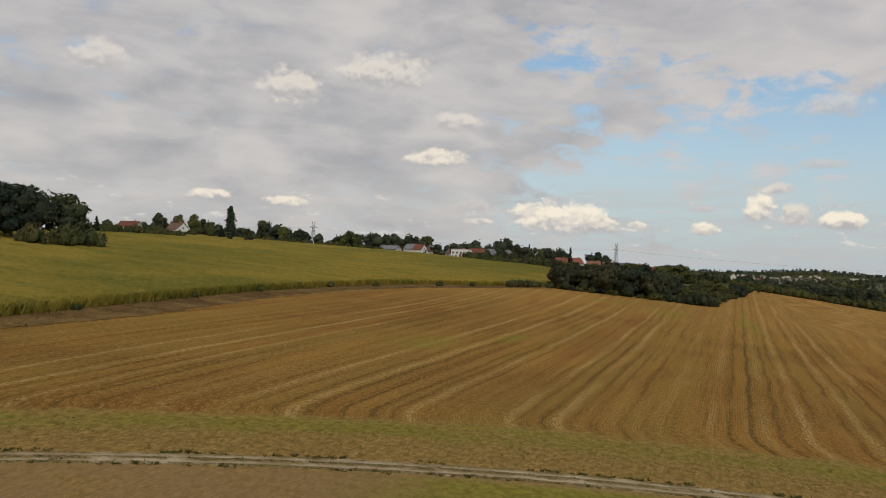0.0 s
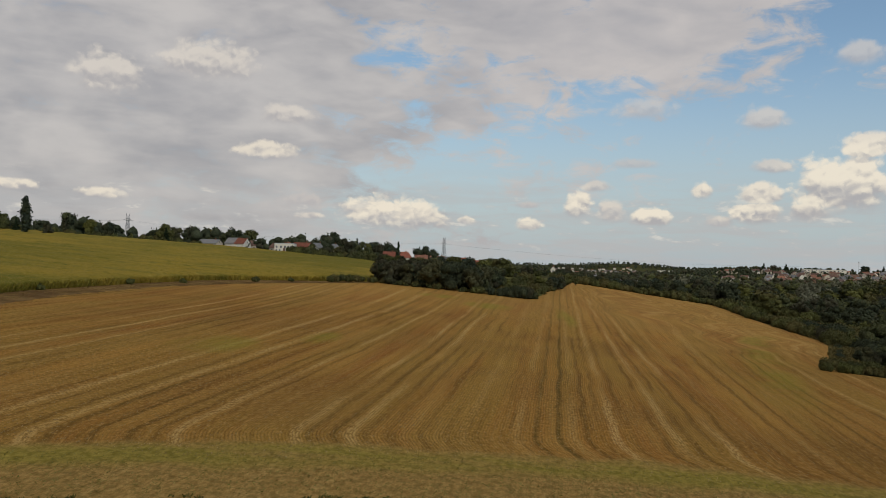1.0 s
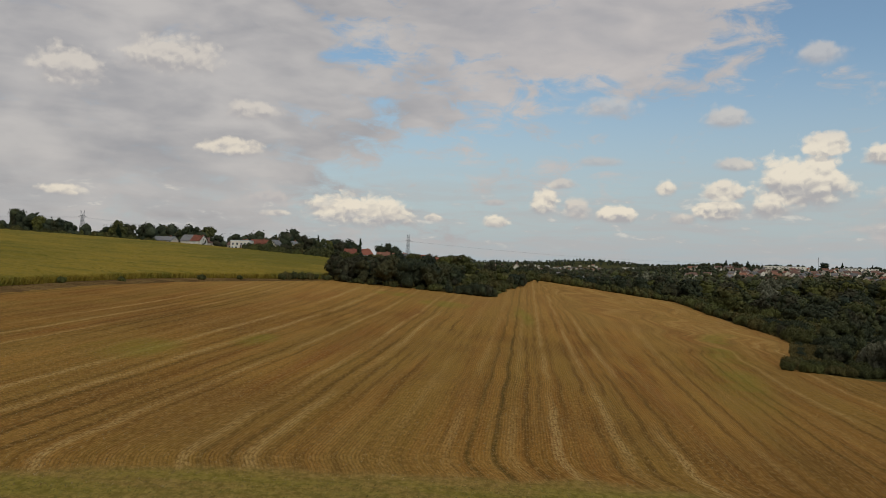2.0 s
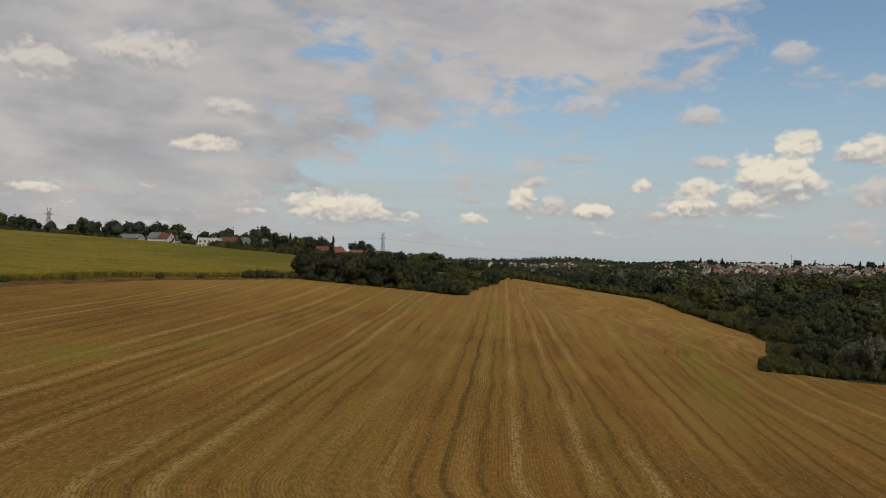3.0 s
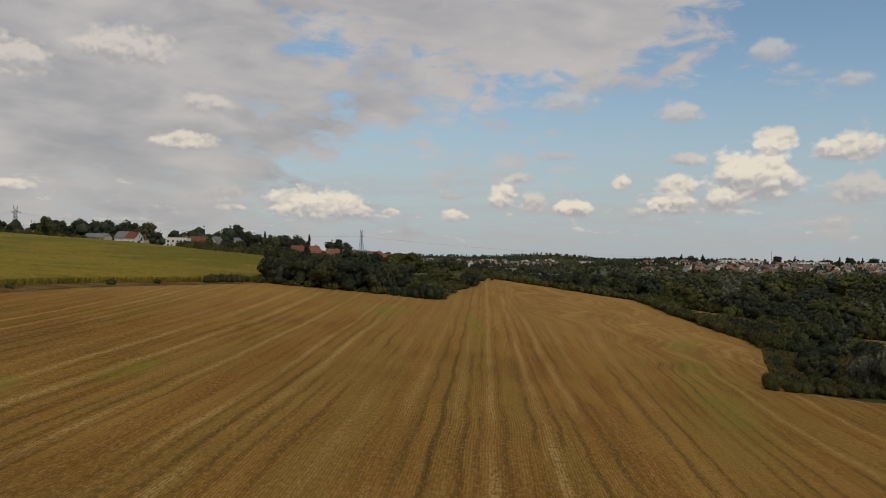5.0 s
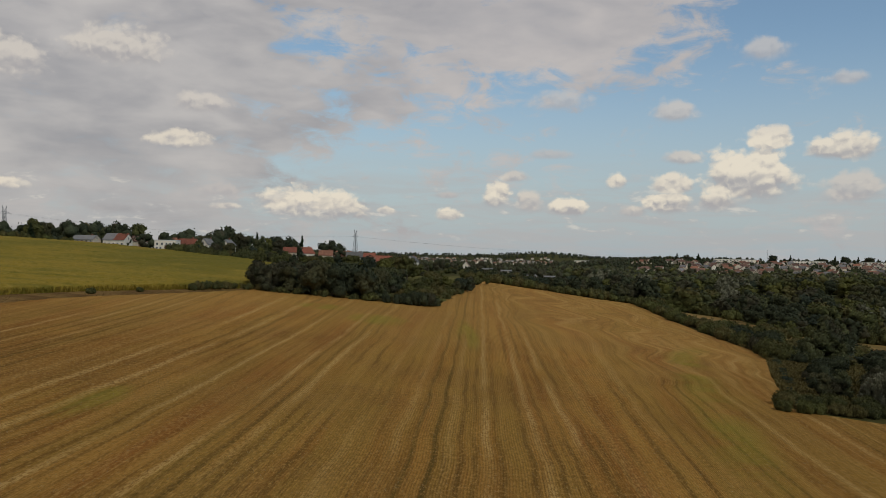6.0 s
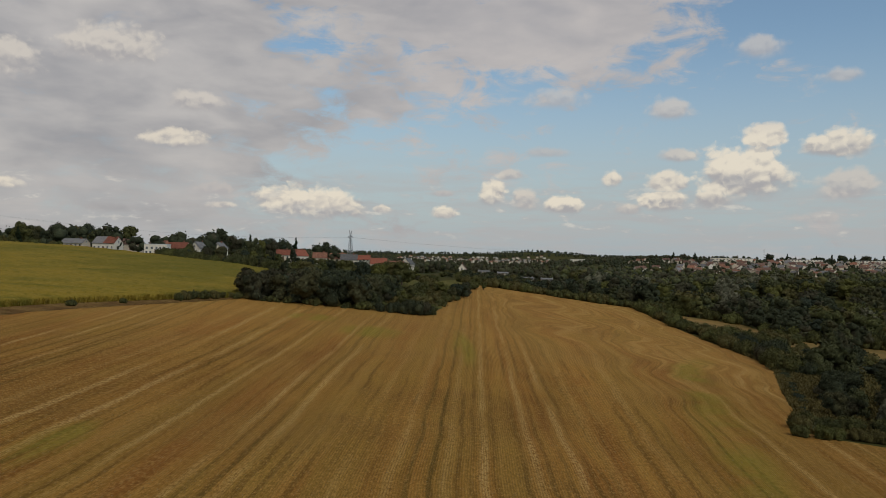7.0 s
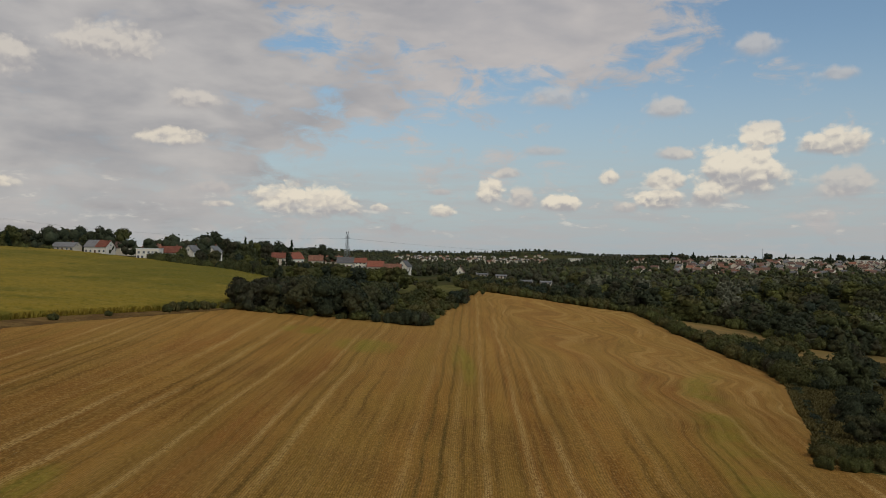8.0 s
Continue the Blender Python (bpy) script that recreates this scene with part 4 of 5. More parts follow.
for i, (x, y) in enumerate(spots):
    t = TOWN[i % 4] if i < 175 else HAMLET[i % 3]
    m = pose(x, y, height(x, y) - 0.6, 0, 0, random.uniform(-90, 90))
    if i < 4 or 175 <= i < 178:
        t.matrix_basis = m
    else:
        copy_thing(t, m)


def slab_block(w, d, h, x, y, turn):
    root = new("apartment_block")
    bm = bmesh.new()
    box(bm, -w / 2, w / 2, -d / 2, d / 2, -4, h)
    part("wall", bm, RENDER, root)
    bm = bmesh.new()
    box(bm, -w / 2 - 0.3, w / 2 + 0.3, -d / 2 - 0.3, d / 2 + 0.3, h + 0.004, h + 0.5)
    part("roof", bm, GREY, root)
    for r in range(int(h // 3)):
        for c in range(int(w // 6)):
            window(-w / 2 + 3 + c * 6, -d / 2, 1 + r * 3, 2.2, 1.4, root, ("y", -1))
    tagged(root, "long pale apartment block on the far slope", "building")
    root.matrix_basis = pose(x, y, height(x, y), 0, 0, turn)


slab_block(70, 12, 10, 545, 1440, -6)
slab_block(60, 12, 9, 690, 1470, 4)
slab_block(48, 12, 9, 815, 1480, -3)
slab_block(90, 16, 9, 520, 2600, 3)

# ---- pylons and cables ----


def strut(bm, a, b, r):
    limb(bm, a, b, r, r, 4)


def pylon(x, y, h, turn):
    root = new("power_pylon")
    z0 = height(x, y)
    waist = 0.72 * h

    def corner(sx, sy, z):
        k = 3.4 - 2.35 * min(1.0, z / waist)
        return (sx * k, sy * k, z)

    for sx in (-1, 1):
        for sy in (-1, 1):
            bm = bmesh.new()
            strut(bm, corner(sx, sy, -1), corner(sx, sy, waist), 0.16)
            strut(bm, corner(sx, sy, waist), (sx * 1.05, sy * 1.05, 0.86 * h), 0.14)
            part("leg", bm, STEEL, root)
    levels = [0.0]
    while levels[-1] < waist - 1:
        levels.append(min(waist, levels[-1] + 5.2 - 3.0 * levels[-1] / waist))
    levels += [0.79 * h, 0.86 * h]
    bm = bmesh.new()
    for a, b in zip(levels, levels[1:]):
        for (ax, ay), (bx, by) in (((-1, -1), (1, -1)), ((1, -1), (1, 1)), ((1, 1), (-1, 1)), ((-1, 1), (-1, -1))):
            strut(bm, corner(ax, ay, a), corner(bx, by, b), 0.08)
            strut(bm, corner(bx, by, a), corner(ax, ay, b), 0.08)
            strut(bm, corner(ax, ay, b), corner(bx, by, b), 0.08)
    part("bracing", bm, STEEL, root)
    for s in (-1, 1):
        bm = bmesh.new()
        for sy in (-1, 1):
            strut(bm, (s * 1.05, sy * 1.05, 0.86 * h), (s * 1.9, 0, h), 0.12)
            strut(bm, (s * 0.2, sy * 0.6, 0.86 * h), (s * 1.9, 0, h), 0.09)
        part("horn", bm, STEEL, root)
        bm = bmesh.new()
        for sy in (-1, 1):
            strut(bm, (s * 1.05, sy * 1.05, 0.80 * h), (s * 4.6, 0, 0.815 * h), 0.10)
            strut(bm, (s * 1.05, sy * 1.05, 0.85 * h), (s * 4.6, 0, 0.815 * h), 0.10)
        part("crossarm", bm, STEEL, root)
    root.matrix_basis = pose(x, y, z0, 0, 0, turn)
    return tagged(root, "grey lattice power pylon with two horns", "pylon", "power pylons")


PYLONS = ((-790, 560, 36.0), (-362, 726, 57.6 - height(-362, 726)), (-75, 900, 48.5 - height(-75, 900)), (420, 1190, 30.0))
for x, y, h in PYLONS[1:3]:
    pylon(x, y, h, 55)
for (xa, ya, ha), (xb, yb, hb) in zip(PYLONS, PYLONS[1:]):
    for s in (-4.6, 4.6):
        cu = bpy.data.curves.new("power_cable", "CURVE")
        cu.dimensions, cu.bevel_depth, cu.bevel_resolution = "3D", 0.03, 0
        sp = cu.splines.new("POLY")
        sp.points.add(23)
        za, zb = height(xa, ya) + ha * 0.81, height(xb, yb) + hb * 0.81
        for i, p in enumerate(sp.points):
            u = i / 23
            p.co = (xa + (xb - xa) * u + s * 0.5, ya + (yb - ya) * u + s, za + (zb - za) * u - 26 * u * (1 - u), 1)
        cu.materials.append(STEEL)
        tagged(new("power_cable", cu), "thin sagging power cable strung between pylons", "cable", "power cables")

# ---- the field wood: tall dark oaks, then open scrub that runs down to the stubble ----
random.seed(5)
for i in range(64):
    u = (i % 8 + random.uniform(0.1, 0.9)) / 8
    v = (i // 8 + random.uniform(0.1, 0.9)) / 8
    x, y = -49 + 37 * u + 8 * v, 242.8 + 60 * v + 2 * u
    tall = 21.6 - height(x, y) - 1.6 * v - 1.2 * float(smooth(u + 0.2 * v, 0.6, 1.0)) + random.uniform(-1.1, 0.9)
    put_tree(random.choice(OAKS), x, y, tall * 1.1, 0.98, 0.20 * tall)
for i in range(46):
    u, v = random.uniform(0, 1) ** 0.8, random.uniform(0.08, 1)
    x, y = -14 + 18 * u + 9.5 * v, 247.5 + 77 * v + 3 * u
    tall = random.uniform(1.2, 3.6) + 0.9 * v - 0.8 * float(smooth(u, 0.3, 0.8)) * (1 - v)
    kind = random.choice(ASHES + BUSHES + BUSHES)
    put_tree(kind, x, y, tall * (1.15 if kind in ASHES else 0.95), random.uniform(0.9, 1.4), 0.12 * tall)
for x, y, h in ((-17, 262, 6.8), (-9, 276, 6.4), (-14, 270, 5.2), (-11, 250, 4.6), (14, 306, 5.2), (16.5, 311, 4.8), (12, 299, 4.4), (17.5, 316, 5.4)):
    put_tree(random.choice(OAKS), x, y, h * 1.1, 1.0, 0.12 * h)
for i in range(15):
    u = i / 14
    put_tree(random.choice(BUSHES), -49 + 37 * u + random.uniform(-1.5, 1.5), 241.5 + 1.6 * u + random.uniform(0.4, 2.0), random.uniform(0.9, 2.6), random.uniform(0.8, 1.2), 0.15)
for x, y, h in ((-9.5, 244.2, 2.6), (-6.5, 243.8, 3.0), (-3.6, 244.3, 3.4), (-0.6, 244.4, 4.4), (2.4, 246.2, 4.0), (4.6, 248.8, 2.6)):
    put_tree(random.choice(SHRUBS), x, y, h, 0.85, 0.3)
for i in range(13):
    u = i / 12
    put_tree(random.choice(BUSHES + ASHES[:1]), 5 + 11.5 * u - random.uniform(0.5, 5), 254 + 58 * u + random.uniform(-2, 2), random.uniform(1.0, 2.6) + 1.4 * u, random.uniform(0.9, 1.3), 0.3)

# ---- hedge and thicket along the falling edge of the stubble ----
random.seed(8)
for i in range(15):
    u = i / 14
    put_tree(random.choice(LOW), 51.5 + 36 * u + random.uniform(-0.5, 0.5), 129.5 + 3.5 * u + random.uniform(-0.8, 0.8), random.uniform(1.7, 2.4), 1.0, 0.25)
for x, y, h in ((54, 134.5, 2.3), (58, 136, 2.0), (62, 137, 2.3), (57, 140, 1.9), (67, 137, 2.4)):
    put_tree(random.choice(LOW), x, y, h, 1.05, 0.25)
for x, y, h in ((65, 147, 4.0), (69, 149, 4.6), (73, 145, 5.0), (73, 163, 5.0), (77, 166, 5.6), (83, 162, 5.8), (79, 155, 5.4), (88, 170, 6.4), (83, 153, 6.2), (90, 150, 7.0), (80, 143, 6.2), (95, 163, 7.0), (102, 152, 8.0), (91.5, 207, 6.5), (97, 210, 11.0), (103, 215, 8.0)):
    put_tree(random.choice(NEAR), x, y, h * 1.1, 1.05, 0.12 * h)
for x, y, h in ((69.5, 138.5, 6.2), (72.5, 135.5, 7.6), (75.5, 132.5, 7.0), (80, 136, 7.6), (86, 135, 7.2)):
    put_tree(PALE[0], x, y, h, 0.95, 0.5)
for x, y, h in ((92, 214.5, 3.8), (88, 205, 3.4), (89, 228, 4.6), (92.5, 232, 6.0), (95, 237, 5.0), (90, 222, 3.4), (94.5, 252, 4.4), (96, 260, 4.8), (97, 267, 4.2), (80, 176, 3.4), (85, 184, 3.2), (88, 193, 3.4), (75, 171, 2.6)):
    put_tree(random.choice(SHRUBS), x, y, h, 1.0, 0.3)
for i in range(46):
    u = i / 45
    y = 206 + 190 * u
    put_tree(random.choice(BUSHES), float(edge_right(y)) + 0.9 + random.uniform(0, 4), y, random.uniform(2.4, 5.0), random.uniform(0.9, 1.2), 0.3)

for i in range(18):
    y = 134 + 72 * i / 17
    put_tree(random.choice(SHRUBS), float(edge_right(y)) + 1.6 + random.uniform(0, 0.8), y, random.uniform(0.7, 1.4), 1.0, 0.15)
random.seed(18)
for i in range(26):
    put_tree(random.choice(BUSHES + ASHES[:1]), random.uniform(101, 132), random.uniform(246, 322), random.uniform(2.4, 5.0), random.uniform(1.0, 1.3), 0.3)
# trees past the far end of the stubble
random.seed(9)


def end_line(x):
    """Far rim of the stubble."""
    return float(np.interp(x, (15, 23, 40, 66, 85, 103, 116), (391, 389, 384, 383, 386, 400, 404)))


for i in range(64):
    u = random.uniform(0, 1)
    x = 21 + 92 * u
    put_tree(random.choice(END_TREES), x, end_line(x) + 5 + 34 * random.uniform(0, 1) ** 1.4, random.uniform(5.0, 7.0) + 4.2 * float(smooth(x, 55, 85)), 1.15, 1.1)
for i in range(26):
    x = 19 + 90 * i / 25
    put_tree(random.choice(BUSHES), x, end_line(x) + 2.6 + random.uniform(-1, 2), random.uniform(3.2, 5.0), 1.05, 0.4)

# ---- the wooded valley ----
random.seed(12)


def open_meadow(x, y):
    return (100 < x < 240 and 252 < y < 326) or (104 < x < 144 and 320 < y < 392)


spots = []
tries = 0
while len(spots) < 310 and tries < 20000:
    tries += 1
    y = random.uniform(200, 560)
    x = random.uniform(104, 40 + 0.72 * y)
    if not open_meadow(x, y) and all((x - a) ** 2 + (y - b) ** 2 > 55 for a, b in spots):
        spots.append((x, y))
for x, y in spots:
    pick = random.random()
    kind = WILLOWS if pick < 0.12 else (FAR_OAKS if pick < 0.66 else FAR_ASHES)
    put_tree(random.choice(kind), x, y, random.uniform(9, 14.5) * (0.34 if y < 260 else 1), random.uniform(1.1, 1.35) * (1.5 if y < 260 else 1), 1.4 if y > 260 else 0.6)


for i in range(10):
    put_tree(random.choice(WILLOWS), 178 + 8 * i + random.uniform(-6, 6), 500 + 9 * i + random.uniform(-14, 14), random.uniform(11, 14), 1.15, 0.4)


for i in range(34):
    u = i / 33
    put_tree(random.choice(BUSHES), 140 + 92 * u, 326 + 6 * math.sin(6 * u) + random.uniform(0, 5), random.uniform(4.0, 7.0), 1.0, 0.5)
for i in range(20):
    u = i / 19
    put_tree(random.choice(BUSHES), 95 + 9 * random.uniform(0, 1), 216 + 36 * u, random.uniform(2.2, 3.6), 1.1, 0.3)
for i in range(14):
    u = i / 13
    put_tree(random.choice(BUSHES), 104 + 44 * u, 394 - 60 * smooth(u, 0.8, 1.0) + random.uniform(0, 5), random.uniform(4.2, 7.0), 1.0, 0.5)


def woodland(name, label, mat, count, seed, where, lo, hi, cards=6):
    """Far woods: many crowns, each a few uneven masses with loose leaves."""
    rng = np.random.default_rng(seed)
    pieces = []
    k = 0
    while k < count:
        x, y = where(rng)
        if x is None:
            continue
        k += 1
        h = rng.uniform(lo, hi)
        z = height(x, y)
        for j in range(4):
            a = rng.uniform(0, 6.28)
            r = rng.uniform(0, 0.26) * h
            q = h * rng.uniform(0.20, 0.32)
            c = np.array((x + r * math.cos(a), y + r * math.sin(a), z + h * (0.22 + 0.16 * j + rng.uniform(-0.05, 0.05))))
            pieces.append(clump(rng, c, (q, q, q * 0.9), 1, cards, h * 0.09))
    v, f = gather(pieces)
    return tagged(new(name, mesh_from(name, v, f, mat, soft=True)), label, "woodland", kind="stuff")


def valley(rng):
    y = rng.uniform(545, 1120)
    return y * rng.uniform(0.16, 0.68), y


def town_trees(rng):
    y = rng.uniform(1080, 1560)
    return y * rng.uniform(0.22, 0.66), y


def mid_trees(rng):
    y = 560 * (1250 / 560) ** rng.uniform(0, 1)
    return y * rng.uniform(-0.10, 0.24), y


def plain_trees(rng):
    y = rng.uniform(1300, 3500)
    return y * rng.uniform(-0.14, 0.30), y


def far_ridge(rng):
    y = rng.uniform(3700, 4350)
    return y * rng.uniform(-0.25, 0.34), y


def east_ridge(rng):
    y = rng.uniform(1540, 1800)
    return y * rng.uniform(0.16, 0.70), y


def west_trees(rng):
    y = rng.uniform(470, 700)
    return -y * rng.uniform(0.24, 1.15), y


woodland("valley_woods", "dense dark green woods filling the valley", OAK, 700, 1, valley, 9, 15)
woodland("pale_valley_woods", "paler grey-green willows scattered through the woods", ASH, 300, 2, valley, 9, 14)
woodland("town_trees", "dark garden trees between the far houses", OAK, 900, 3, town_trees, 5, 9.0, 0)
woodland("mid_woods", "dark green woods and gardens beyond the stubble", OAK, 420, 4, mid_trees, 6, 11)
woodland("plain_woods", "dark tree belts on the far plain", OAK, 900, 5, plain_trees, 8, 13, 0)
woodland("hill_woods", "dark woods on the far hill ridge", OAK, 900, 6, far_ridge, 10, 15, 0)
woodland("ridge_woods", "dark tree line on the skyline ridge", OAK, 420, 7, east_ridge, 5, 12, 3)
woodland("village_woods", "dark trees behind the village houses", OAK, 300, 8, west_trees, 9, 15, 4)

random.seed(19)
for i in range(34):
    y = random.uniform(1500, 1590)
    x = y * (0.30 + 0.33 * random.uniform(0, 1) ** 0.6)
    put_tree(random.choice(CONIFERS + POPLARS + FAR_OAKS[:1]), x, y, random.uniform(9, 19), random.uniform(1.0, 1.4), 0.4)


def radio_mast(x, y, h):
    root = new("radio_mast")
    bm = bmesh.new()
    limb(bm, (0, 0, -1), (0, 0, h), 0.45, 0.22, 8)
    part("pole", bm, STEEL, root)
    bm = bmesh.new()
    for a in (0.0, 2.094, 4.189):
        cx, cy = 0.75 * math.cos(a), 0.75 * math.sin(a)
        box(bm, cx - 0.22, cx + 0.22, cy - 0.22, cy + 0.22, h - 4.2, h - 1.6)
    part("antenna", bm, FRAME, root, "pale panel antennas")
    root.matrix_basis = pose(x, y, height(x, y))
    return tagged(root, "slim grey mast above the town roofs", "mast")


radio_mast(625, 1492, 27)

random.seed(13)
for i in range(26):
    x = 20 + 76 * i / 25
    top = float(np.interp(x, (20, 40, 55, 67, 80, 96), (15.6, 14.4, 13.2, 11.0, 10.4, 9.0))) + random.uniform(-0.8, 1.4)
    y = random.uniform(496, 516)
    put_tree(random.choice(FAR_OAKS + BUSHES), x, y, max(3.5, top - height(x, y) + 0.6), 1.3, 0.6)
for i in range(22):
    x = -92 + 84 * i / 21
    y = random.uniform(520, 534)
    put_tree(random.choice(BUSHES + GARDEN), x, y, random.uniform(2.2, 3.8), 1.3, 0.4)

for i in range(12):
    x, y = -56 + 50 * i / 11 + random.uniform(-2, 2), random.uniform(330, 342)
    put_tree(random.choice(GARDEN), x, y, 22.6 - height(x, y) + random.uniform(-0.7, 0.5) + 0.7, 1.2, 0.7)
for i in range(8):
    x, y = -112 + 30 * i / 7 + random.uniform(-2, 2), random.uniform(425, 455)
    put_tree(random.choice(GARDEN), x, y, random.uniform(4.5, 7.0), 1.1, 0.6)

# ---- village trees along the crop's far rim ----
random.seed(14)
for x, y, h in ((-176, 149, 15.6), (-176, 158, 15.8), (-173, 166, 15.0), (-188, 150, 16.0), (-186, 164, 15.0), (-173, 140, 15.2), (-200, 140, 16.0)):
    put_tree(random.choice(OAKS), x, y, h, 1.0)
for x, y, h in ((-158, 137, 6.6), (-156, 146, 6.8), (-160, 154, 6.6), (-162, 163, 6.0), (-166, 130, 6.5), (-175, 128, 6.0)):
    put_tree(random.choice(BUSHES), x, y, h, 0.8)
for x, y, h in ((-297, 381, 10.2), (-307, 416, 10.5), (-269, 375, 10.1), (-265, 381, 8.2), (-292, 497, 13.0), (-288, 492, 12.0), (-247, 439, 8.2), (-247, 462, 8.4), (-256, 372, 7.0), (-225, 358, 5.6), (-211, 462, 9.6), (-210, 474, 8.7), (-207, 497, 10.2)):
    put_tree(random.choice(GARDEN), x, y, h * 1.2 + 0.8, 0.9)
for x, y, h in ((-201, 508, 11.0), (-186, 500, 10.4), (-223, 484, 9.5), (-232, 554, 12.6), (-219, 565, 13.4), (-207, 577, 14.2), (-200, 588, 14.2), (-123, 519, 13.5), (-182, 635, 13.4), (-71, 612, 12.7), (-80, 536, 8.0), (-110, 520, 10.5), (-62, 602, 11.0), (-95, 560, 10.0)):
    put_tree(random.choice(GARDEN), x, y, h * 1.25, 1.0)
for x, y, h in ((-125, 545, 15.6), (-121, 551, 13.0), (-118, 560, 12.4), (-112, 572, 13.5), (-103, 590, 14.8), (-108, 583, 13.0), (-97, 520, 9.5), (-90, 570, 15.4), (-143, 560, 14.0), (-168, 590, 13.0)):
    put_tree(random.choice(GARDEN), x, y, h, random.uniform(0.8, 1.1), 0.5)
for x, y, h in ((-119, 600, 16.2), (-87, 600, 17.0)):
    put_tree(random.choice(CONIFERS), x, y, h, 0.9)
put_tree(POPLARS[0], -226, 341, 18.0, 1.15)
for i in range(60):
    u = random.uniform(0, 1)
    put_tree(random.choice(BUSHES + GARDEN), -62 + 92 * u + random.uniform(-5, 5), 335 + 60 * random.uniform(0, 1) + 130 * random.uniform(0, 1) ** 2, random.uniform(2.4, 3.8), 1.25)
for x, y, h in ((-284, 369, 9.0), (-199, 434, 9.2), (-248, 369, 7.8), (-292, 323, 9.4), (-221, 496, 9.0), (-70, 640, 15.0), (-135, 700, 17.0)):
    put_tree(random.choice(CONIFERS), x, y, h, 1.1)
for i in range(46):
    u = i / 45
    put_tree(random.choice(BUSHES + ASHES[:1]), -300 + 116 * u, 330 + 118 * u + random.uniform(-6, 10), random.uniform(2.6, 4.6), 0.9)
for i in range(30):
    u = i / 29
    put_tree(random.choice(BUSHES + OAKS[:1]), -114 + 64 * u, 390 - 60 * u + random.uniform(0, 9), random.uniform(3.4, 5.2), 0.95)
for i in range(30):
    u = random.uniform(0, 1)
    put_tree(random.choice(GARDEN), -112 + 90 * u, 428 + 40 * u + random.uniform(0, 50), random.uniform(4.5, 7.5) * (1 - 0.66 * u), 1.15, 0.3)

for i in range(16):
    u = i / 15
    put_tree(random.choice(BUSHES + ASHES[:1]), -300 + 52 * u + random.uniform(-3, 3), 318 + 8 * u + random.uniform(-4, 8), random.uniform(4.2, 6.4), 0.9)
# ---- rims: shrubs, dry grass and maize plants ----
random.seed(17)
for y, off, h in ((60, 3.5, 1.0), (92, 4, 1.1), (118, 3.5, 1.3), (152, 3.5, 1.5), (172, 3.2, 1.3), (200, 3, 1.6), (212, 3, 1.4)):
    put_tree(random.choice(BUSHES), float(edge_left(y)) - off, y, h, 0.9)
for i in range(7):
    y = 226 + 17 * i / 6
    put_tree(random.choice(BUSHES), float(edge_left(y)) - 3 + random.uniform(-1, 1), y, random.uniform(1.5, 2.6), 0.85)


def blades(name, label, mat, xy, low, high, wide, lean, seed, each=3, category="grass", lift=0.0):
    """Tufts of narrow upright leaves, each a bent two-triangle blade."""
    rng = np.random.default_rng(seed)
    p = np.repeat(xy, each, 0) + rng.normal(0, wide * 1.2, (len(xy) * each, 2))
    z = heights(p[:, 0], p[:, 1]) + lift
    k = len(p)
    h = rng.uniform(low, high, k)
    a = rng.uniform(0, 6.28, k)
    b = rng.uniform(0, 6.28, k)
    w = wide * rng.uniform(0.5, 1.2, k)
    base = np.column_stack([p, z - 0.05])
    side = np.column_stack([np.cos(a) * w, np.sin(a) * w, np.zeros(k)])
    top = base + np.column_stack([np.cos(b) * h * lean, np.sin(b) * h * lean, h])
    v = np.stack([base - side, base + side, top + side * 0.5, top - side * 0.3], 1).reshape(-1, 3)
    i = np.arange(k)[:, None] * 4
    f = np.concatenate([i + [0, 1, 2], i + [0, 2, 3]])
    return tagged(new(name, mesh_from(name, v, f, mat)), label, category, kind="stuff")


rng = np.random.default_rng(30)
y = rng.uniform(-20, 246, 9000)
blades("rough_grass", "dry brown grass strip beside the maize", DRY, np.column_stack([edge_left(y) + 1.0 + (crop_rim(np.minimum(y, 240)) - edge_left(y) - 1.0) * rng.uniform(0, 1, 9000), y]), 0.10, 0.36, 0.06, 1.3, 31)
y = rng.uniform(-20, 246, 9000)
blades("maize_plants", "rim of yellow-green maize plants", CROP, np.column_stack([crop_rim(y) + 0.3 - rng.exponential(2.0, 9000), y]), 0.7, 1.65, 0.16, 0.5, 32, 3, "crop")

# ---- valley meadows ----


def meadow(name, label, x0, x1, y0, y1, mat):
    gx, gy = np.meshgrid(np.linspace(x0, x1, 40), np.linspace(y0, y1, 24))
    bow = 6 * np.sin(gx * 0.05)
    return tagged(sheet(name, gx, gy + bow, heights(gx, gy + bow) + 0.06, mat), label, "meadow", kind="structure")


def hay_material():
    m, n = material("cut_hay")
    p = place(n)
    a, b = n.noise(p, 0.05, 4, 0.6), n.noise(p, 0.9, 4, 0.7)
    c = n.mix(n.step(a, 0.35, 0.65), (0.165, 0.112, 0.032), (0.265, 0.158, 0.046))
    c = n.mix(n.math("MULTIPLY", n.step(b, 0.4, 0.7), 0.4), c, (0.11, 0.095, 0.035))
    n.out(c, 0.95, n.bump(b, 0.5, 0.2), 0.1)
    return m


HAY = hay_material()
meadow("hay_meadow", "pale cut hay meadow between valley hedges", 120, 240, 250, 326, HAY)
meadow("hay_meadow", "pale cut hay meadow between valley hedges", 103, 146, 326.5, 392, HAY)

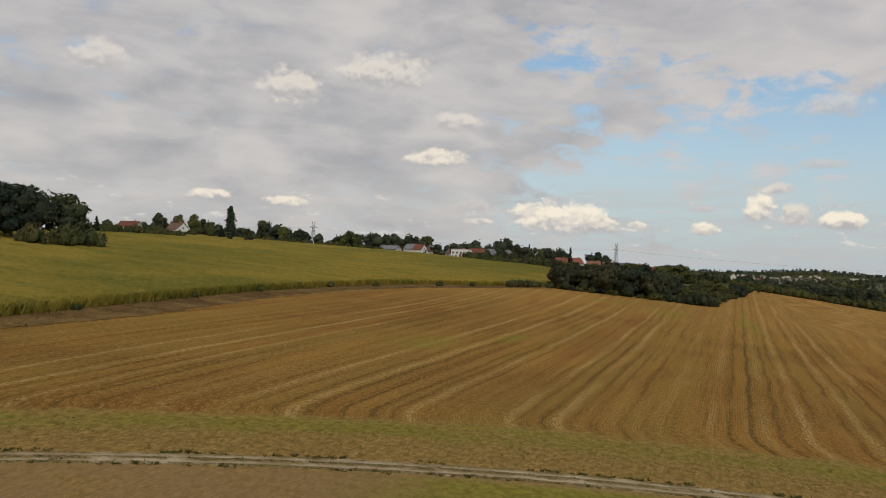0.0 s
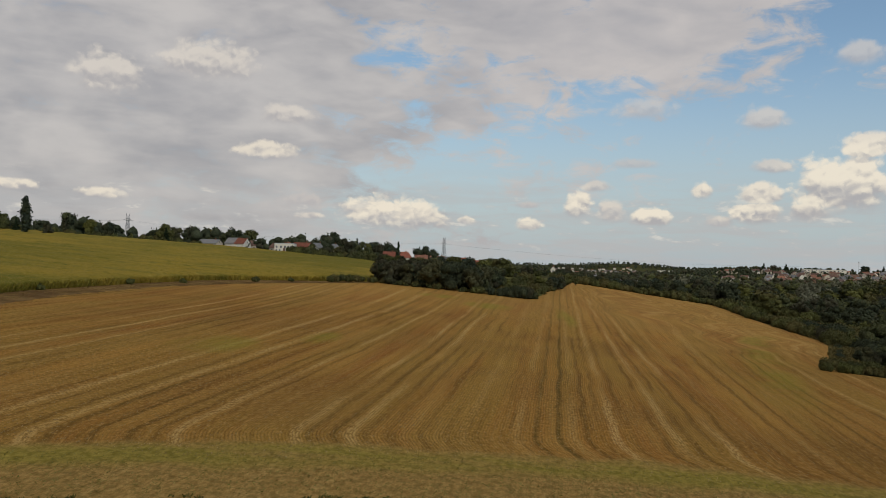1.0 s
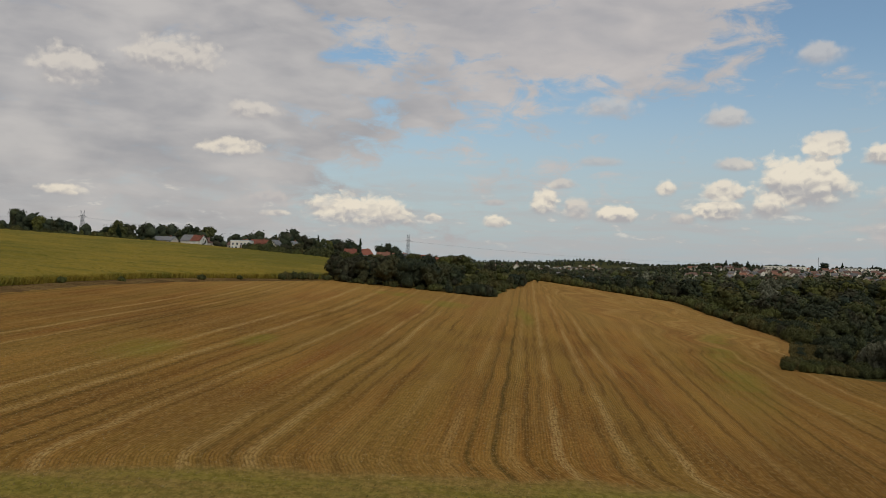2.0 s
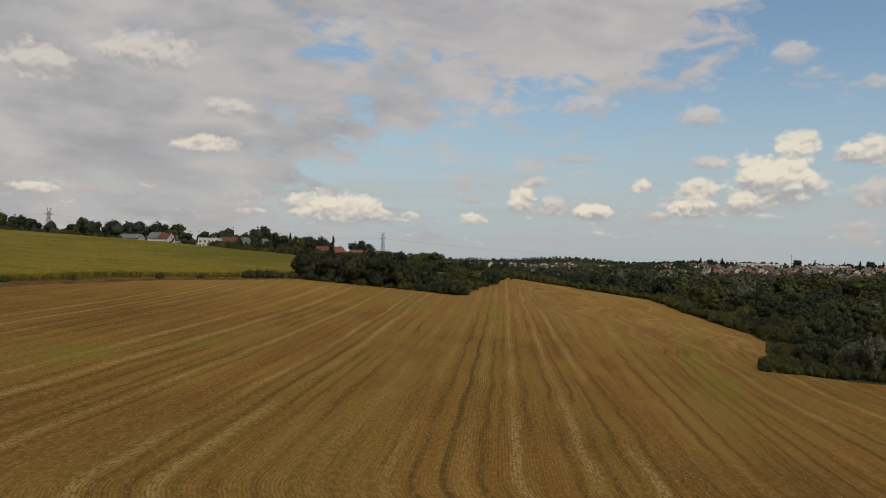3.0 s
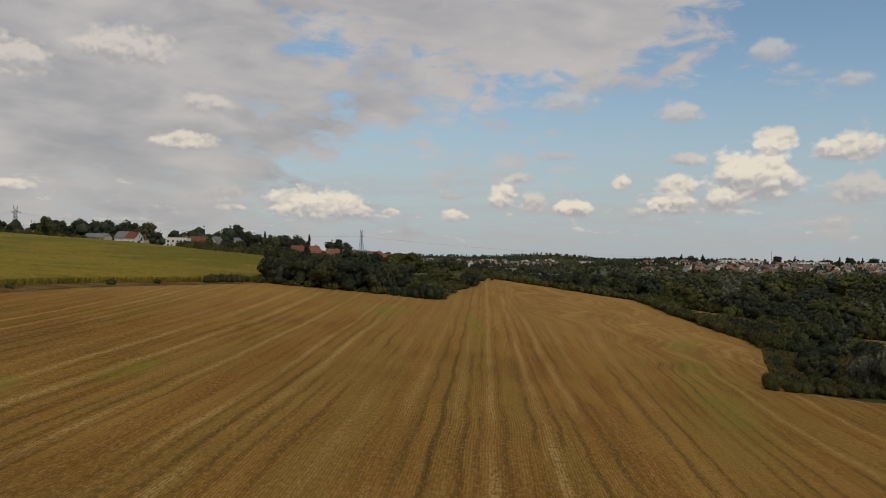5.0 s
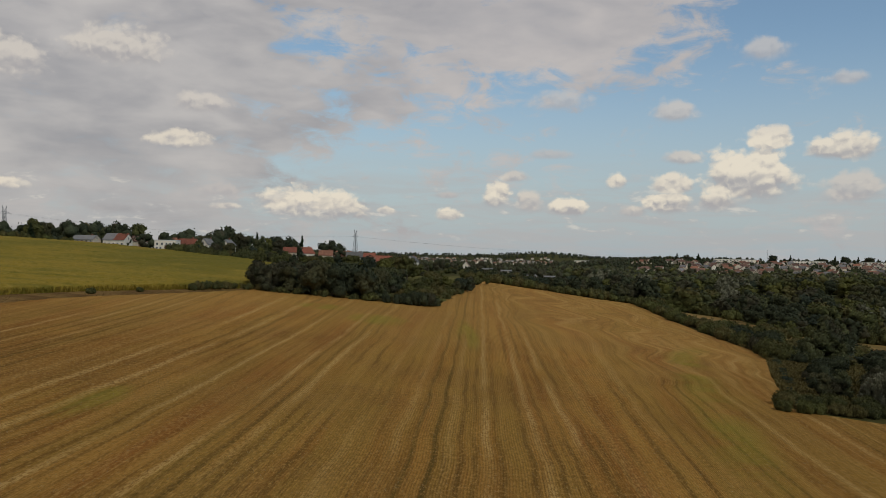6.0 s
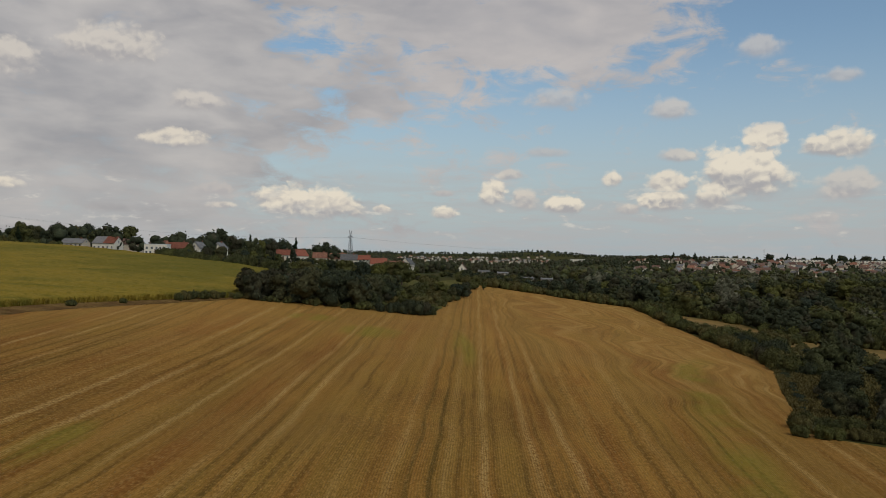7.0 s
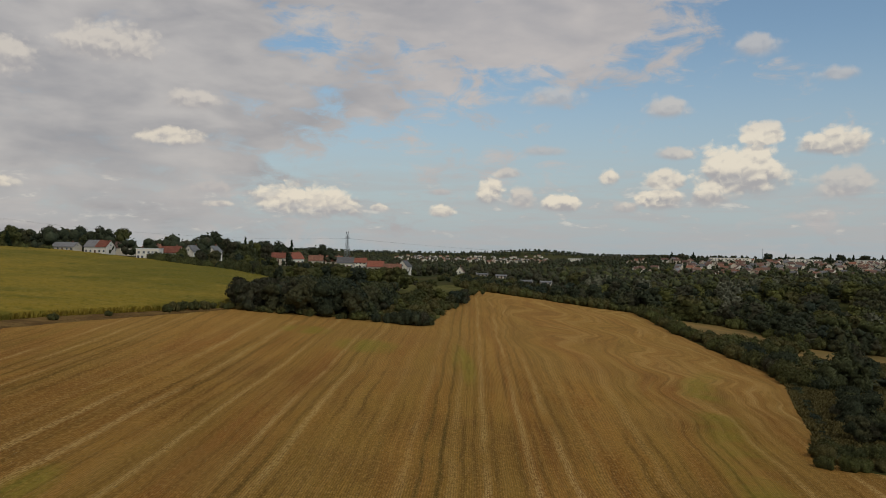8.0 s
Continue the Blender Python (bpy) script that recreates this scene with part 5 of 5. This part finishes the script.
def turf_material():
    m, n = material("rough_turf")
    p = place(n)
    a, b = n.noise(p, 0.12, 4, 0.6), n.noise(p, 1.4, 4, 0.7)
    c = n.mix(n.step(a, 0.35, 0.65), (0.085, 0.088, 0.022), (0.150, 0.128, 0.038))
    c = n.mix(n.math("MULTIPLY", n.step(b, 0.4, 0.7), 0.5), c, (0.050, 0.046, 0.018))
    n.out(c, 0.95, n.bump(b, 0.7, 0.3), 0.03)
    return m


TURF = turf_material()
v, u = np.meshgrid(np.linspace(0, 1, 50), np.linspace(0, 1, 40), indexing="ij")
X, Y = -47 + 52 * u + 18.5 * v + 0.6 * np.sin(v * 60), 244 + 155 * v + 3 * u + 0.6 * np.sin(u * 50)
tagged(sheet("wood_floor", X, Y, heights(X, Y) + 0.14, TURF), "rough green grass and brambles under the field wood", "undergrowth", kind="structure")
rng = np.random.default_rng(44)
y = rng.uniform(131, 245, 9000)
BRAMBLE = leaf_material("bramble_leaves", (0.070, 0.062, 0.022), (0.165, 0.130, 0.048))
blades("tall_grass", "tall olive grass and brambles between the shrubs", BRAMBLE, np.column_stack([edge_right(y) + 0.3 + rng.exponential(9.0, 9000), y]), 0.25, 0.85, 0.20, 0.8, 45, 3)

u, v = rng.uniform(0, 1, 5000), rng.uniform(0, 1, 5000)
blades("scrub_grass", "long olive grass between the bushes of the scrub", BRAMBLE, np.column_stack([-16 + 20 * u + 9.5 * v, 245.5 + 78 * v + 3 * u]), 0.3, 0.9, 0.22, 0.8, 46, 3)

# ---- loose straw on the nearest rows ----
rng = np.random.default_rng(50)
count = 32000
y = 30 + 95 * rng.uniform(0, 1, count) ** 1.5
lane = np.round(rng.uniform(-60, 62, count) / 0.62) * 0.62 + rng.normal(0, 0.07, count)
x = lane + 0.063 * y - 3.6
ok = y > lane_at(x) + 9.5
STRAW = leaf_material("straw", (0.200, 0.125, 0.045), (0.420, 0.310, 0.150))
blades("straw_stubble", "short cut straw standing in drill rows", STRAW, np.column_stack([x, y])[ok], 0.05, 0.13, 0.035, 1.0, 51, 2, "straw", 0.02)
x = rng.uniform(-75, 60, 10000)
off = rng.uniform(2.0, 11.0, 10000)
WEEDS = leaf_material("verge_weeds", (0.120, 0.115, 0.024), (0.290, 0.235, 0.070))
blades("verge_grass", "rough green and straw verge grass beside the track", WEEDS, np.column_stack([x, lane_at(x) + off]), 0.05, 0.15, 0.05, 1.6, 52, 3)
x = rng.uniform(-75, 40, 1300)
side = rng.choice([-1.25, -0.05, 1.2, 1.45], 1300) + rng.normal(0, 0.14, 1300)
keep = np.sin(x * 0.9 + side) + np.sin(x * 0.37 + 1 - side) > -0.1
TUFT = leaf_material("track_tufts", (0.065, 0.066, 0.016), (0.150, 0.130, 0.036))
blades("track_tufts", "dark grass tufts along the track ruts", TUFT, np.column_stack([x, lane_at(x) + side])[keep], 0.06, 0.20, 0.06, 1.0, 53, 10, "grass", 0.03)
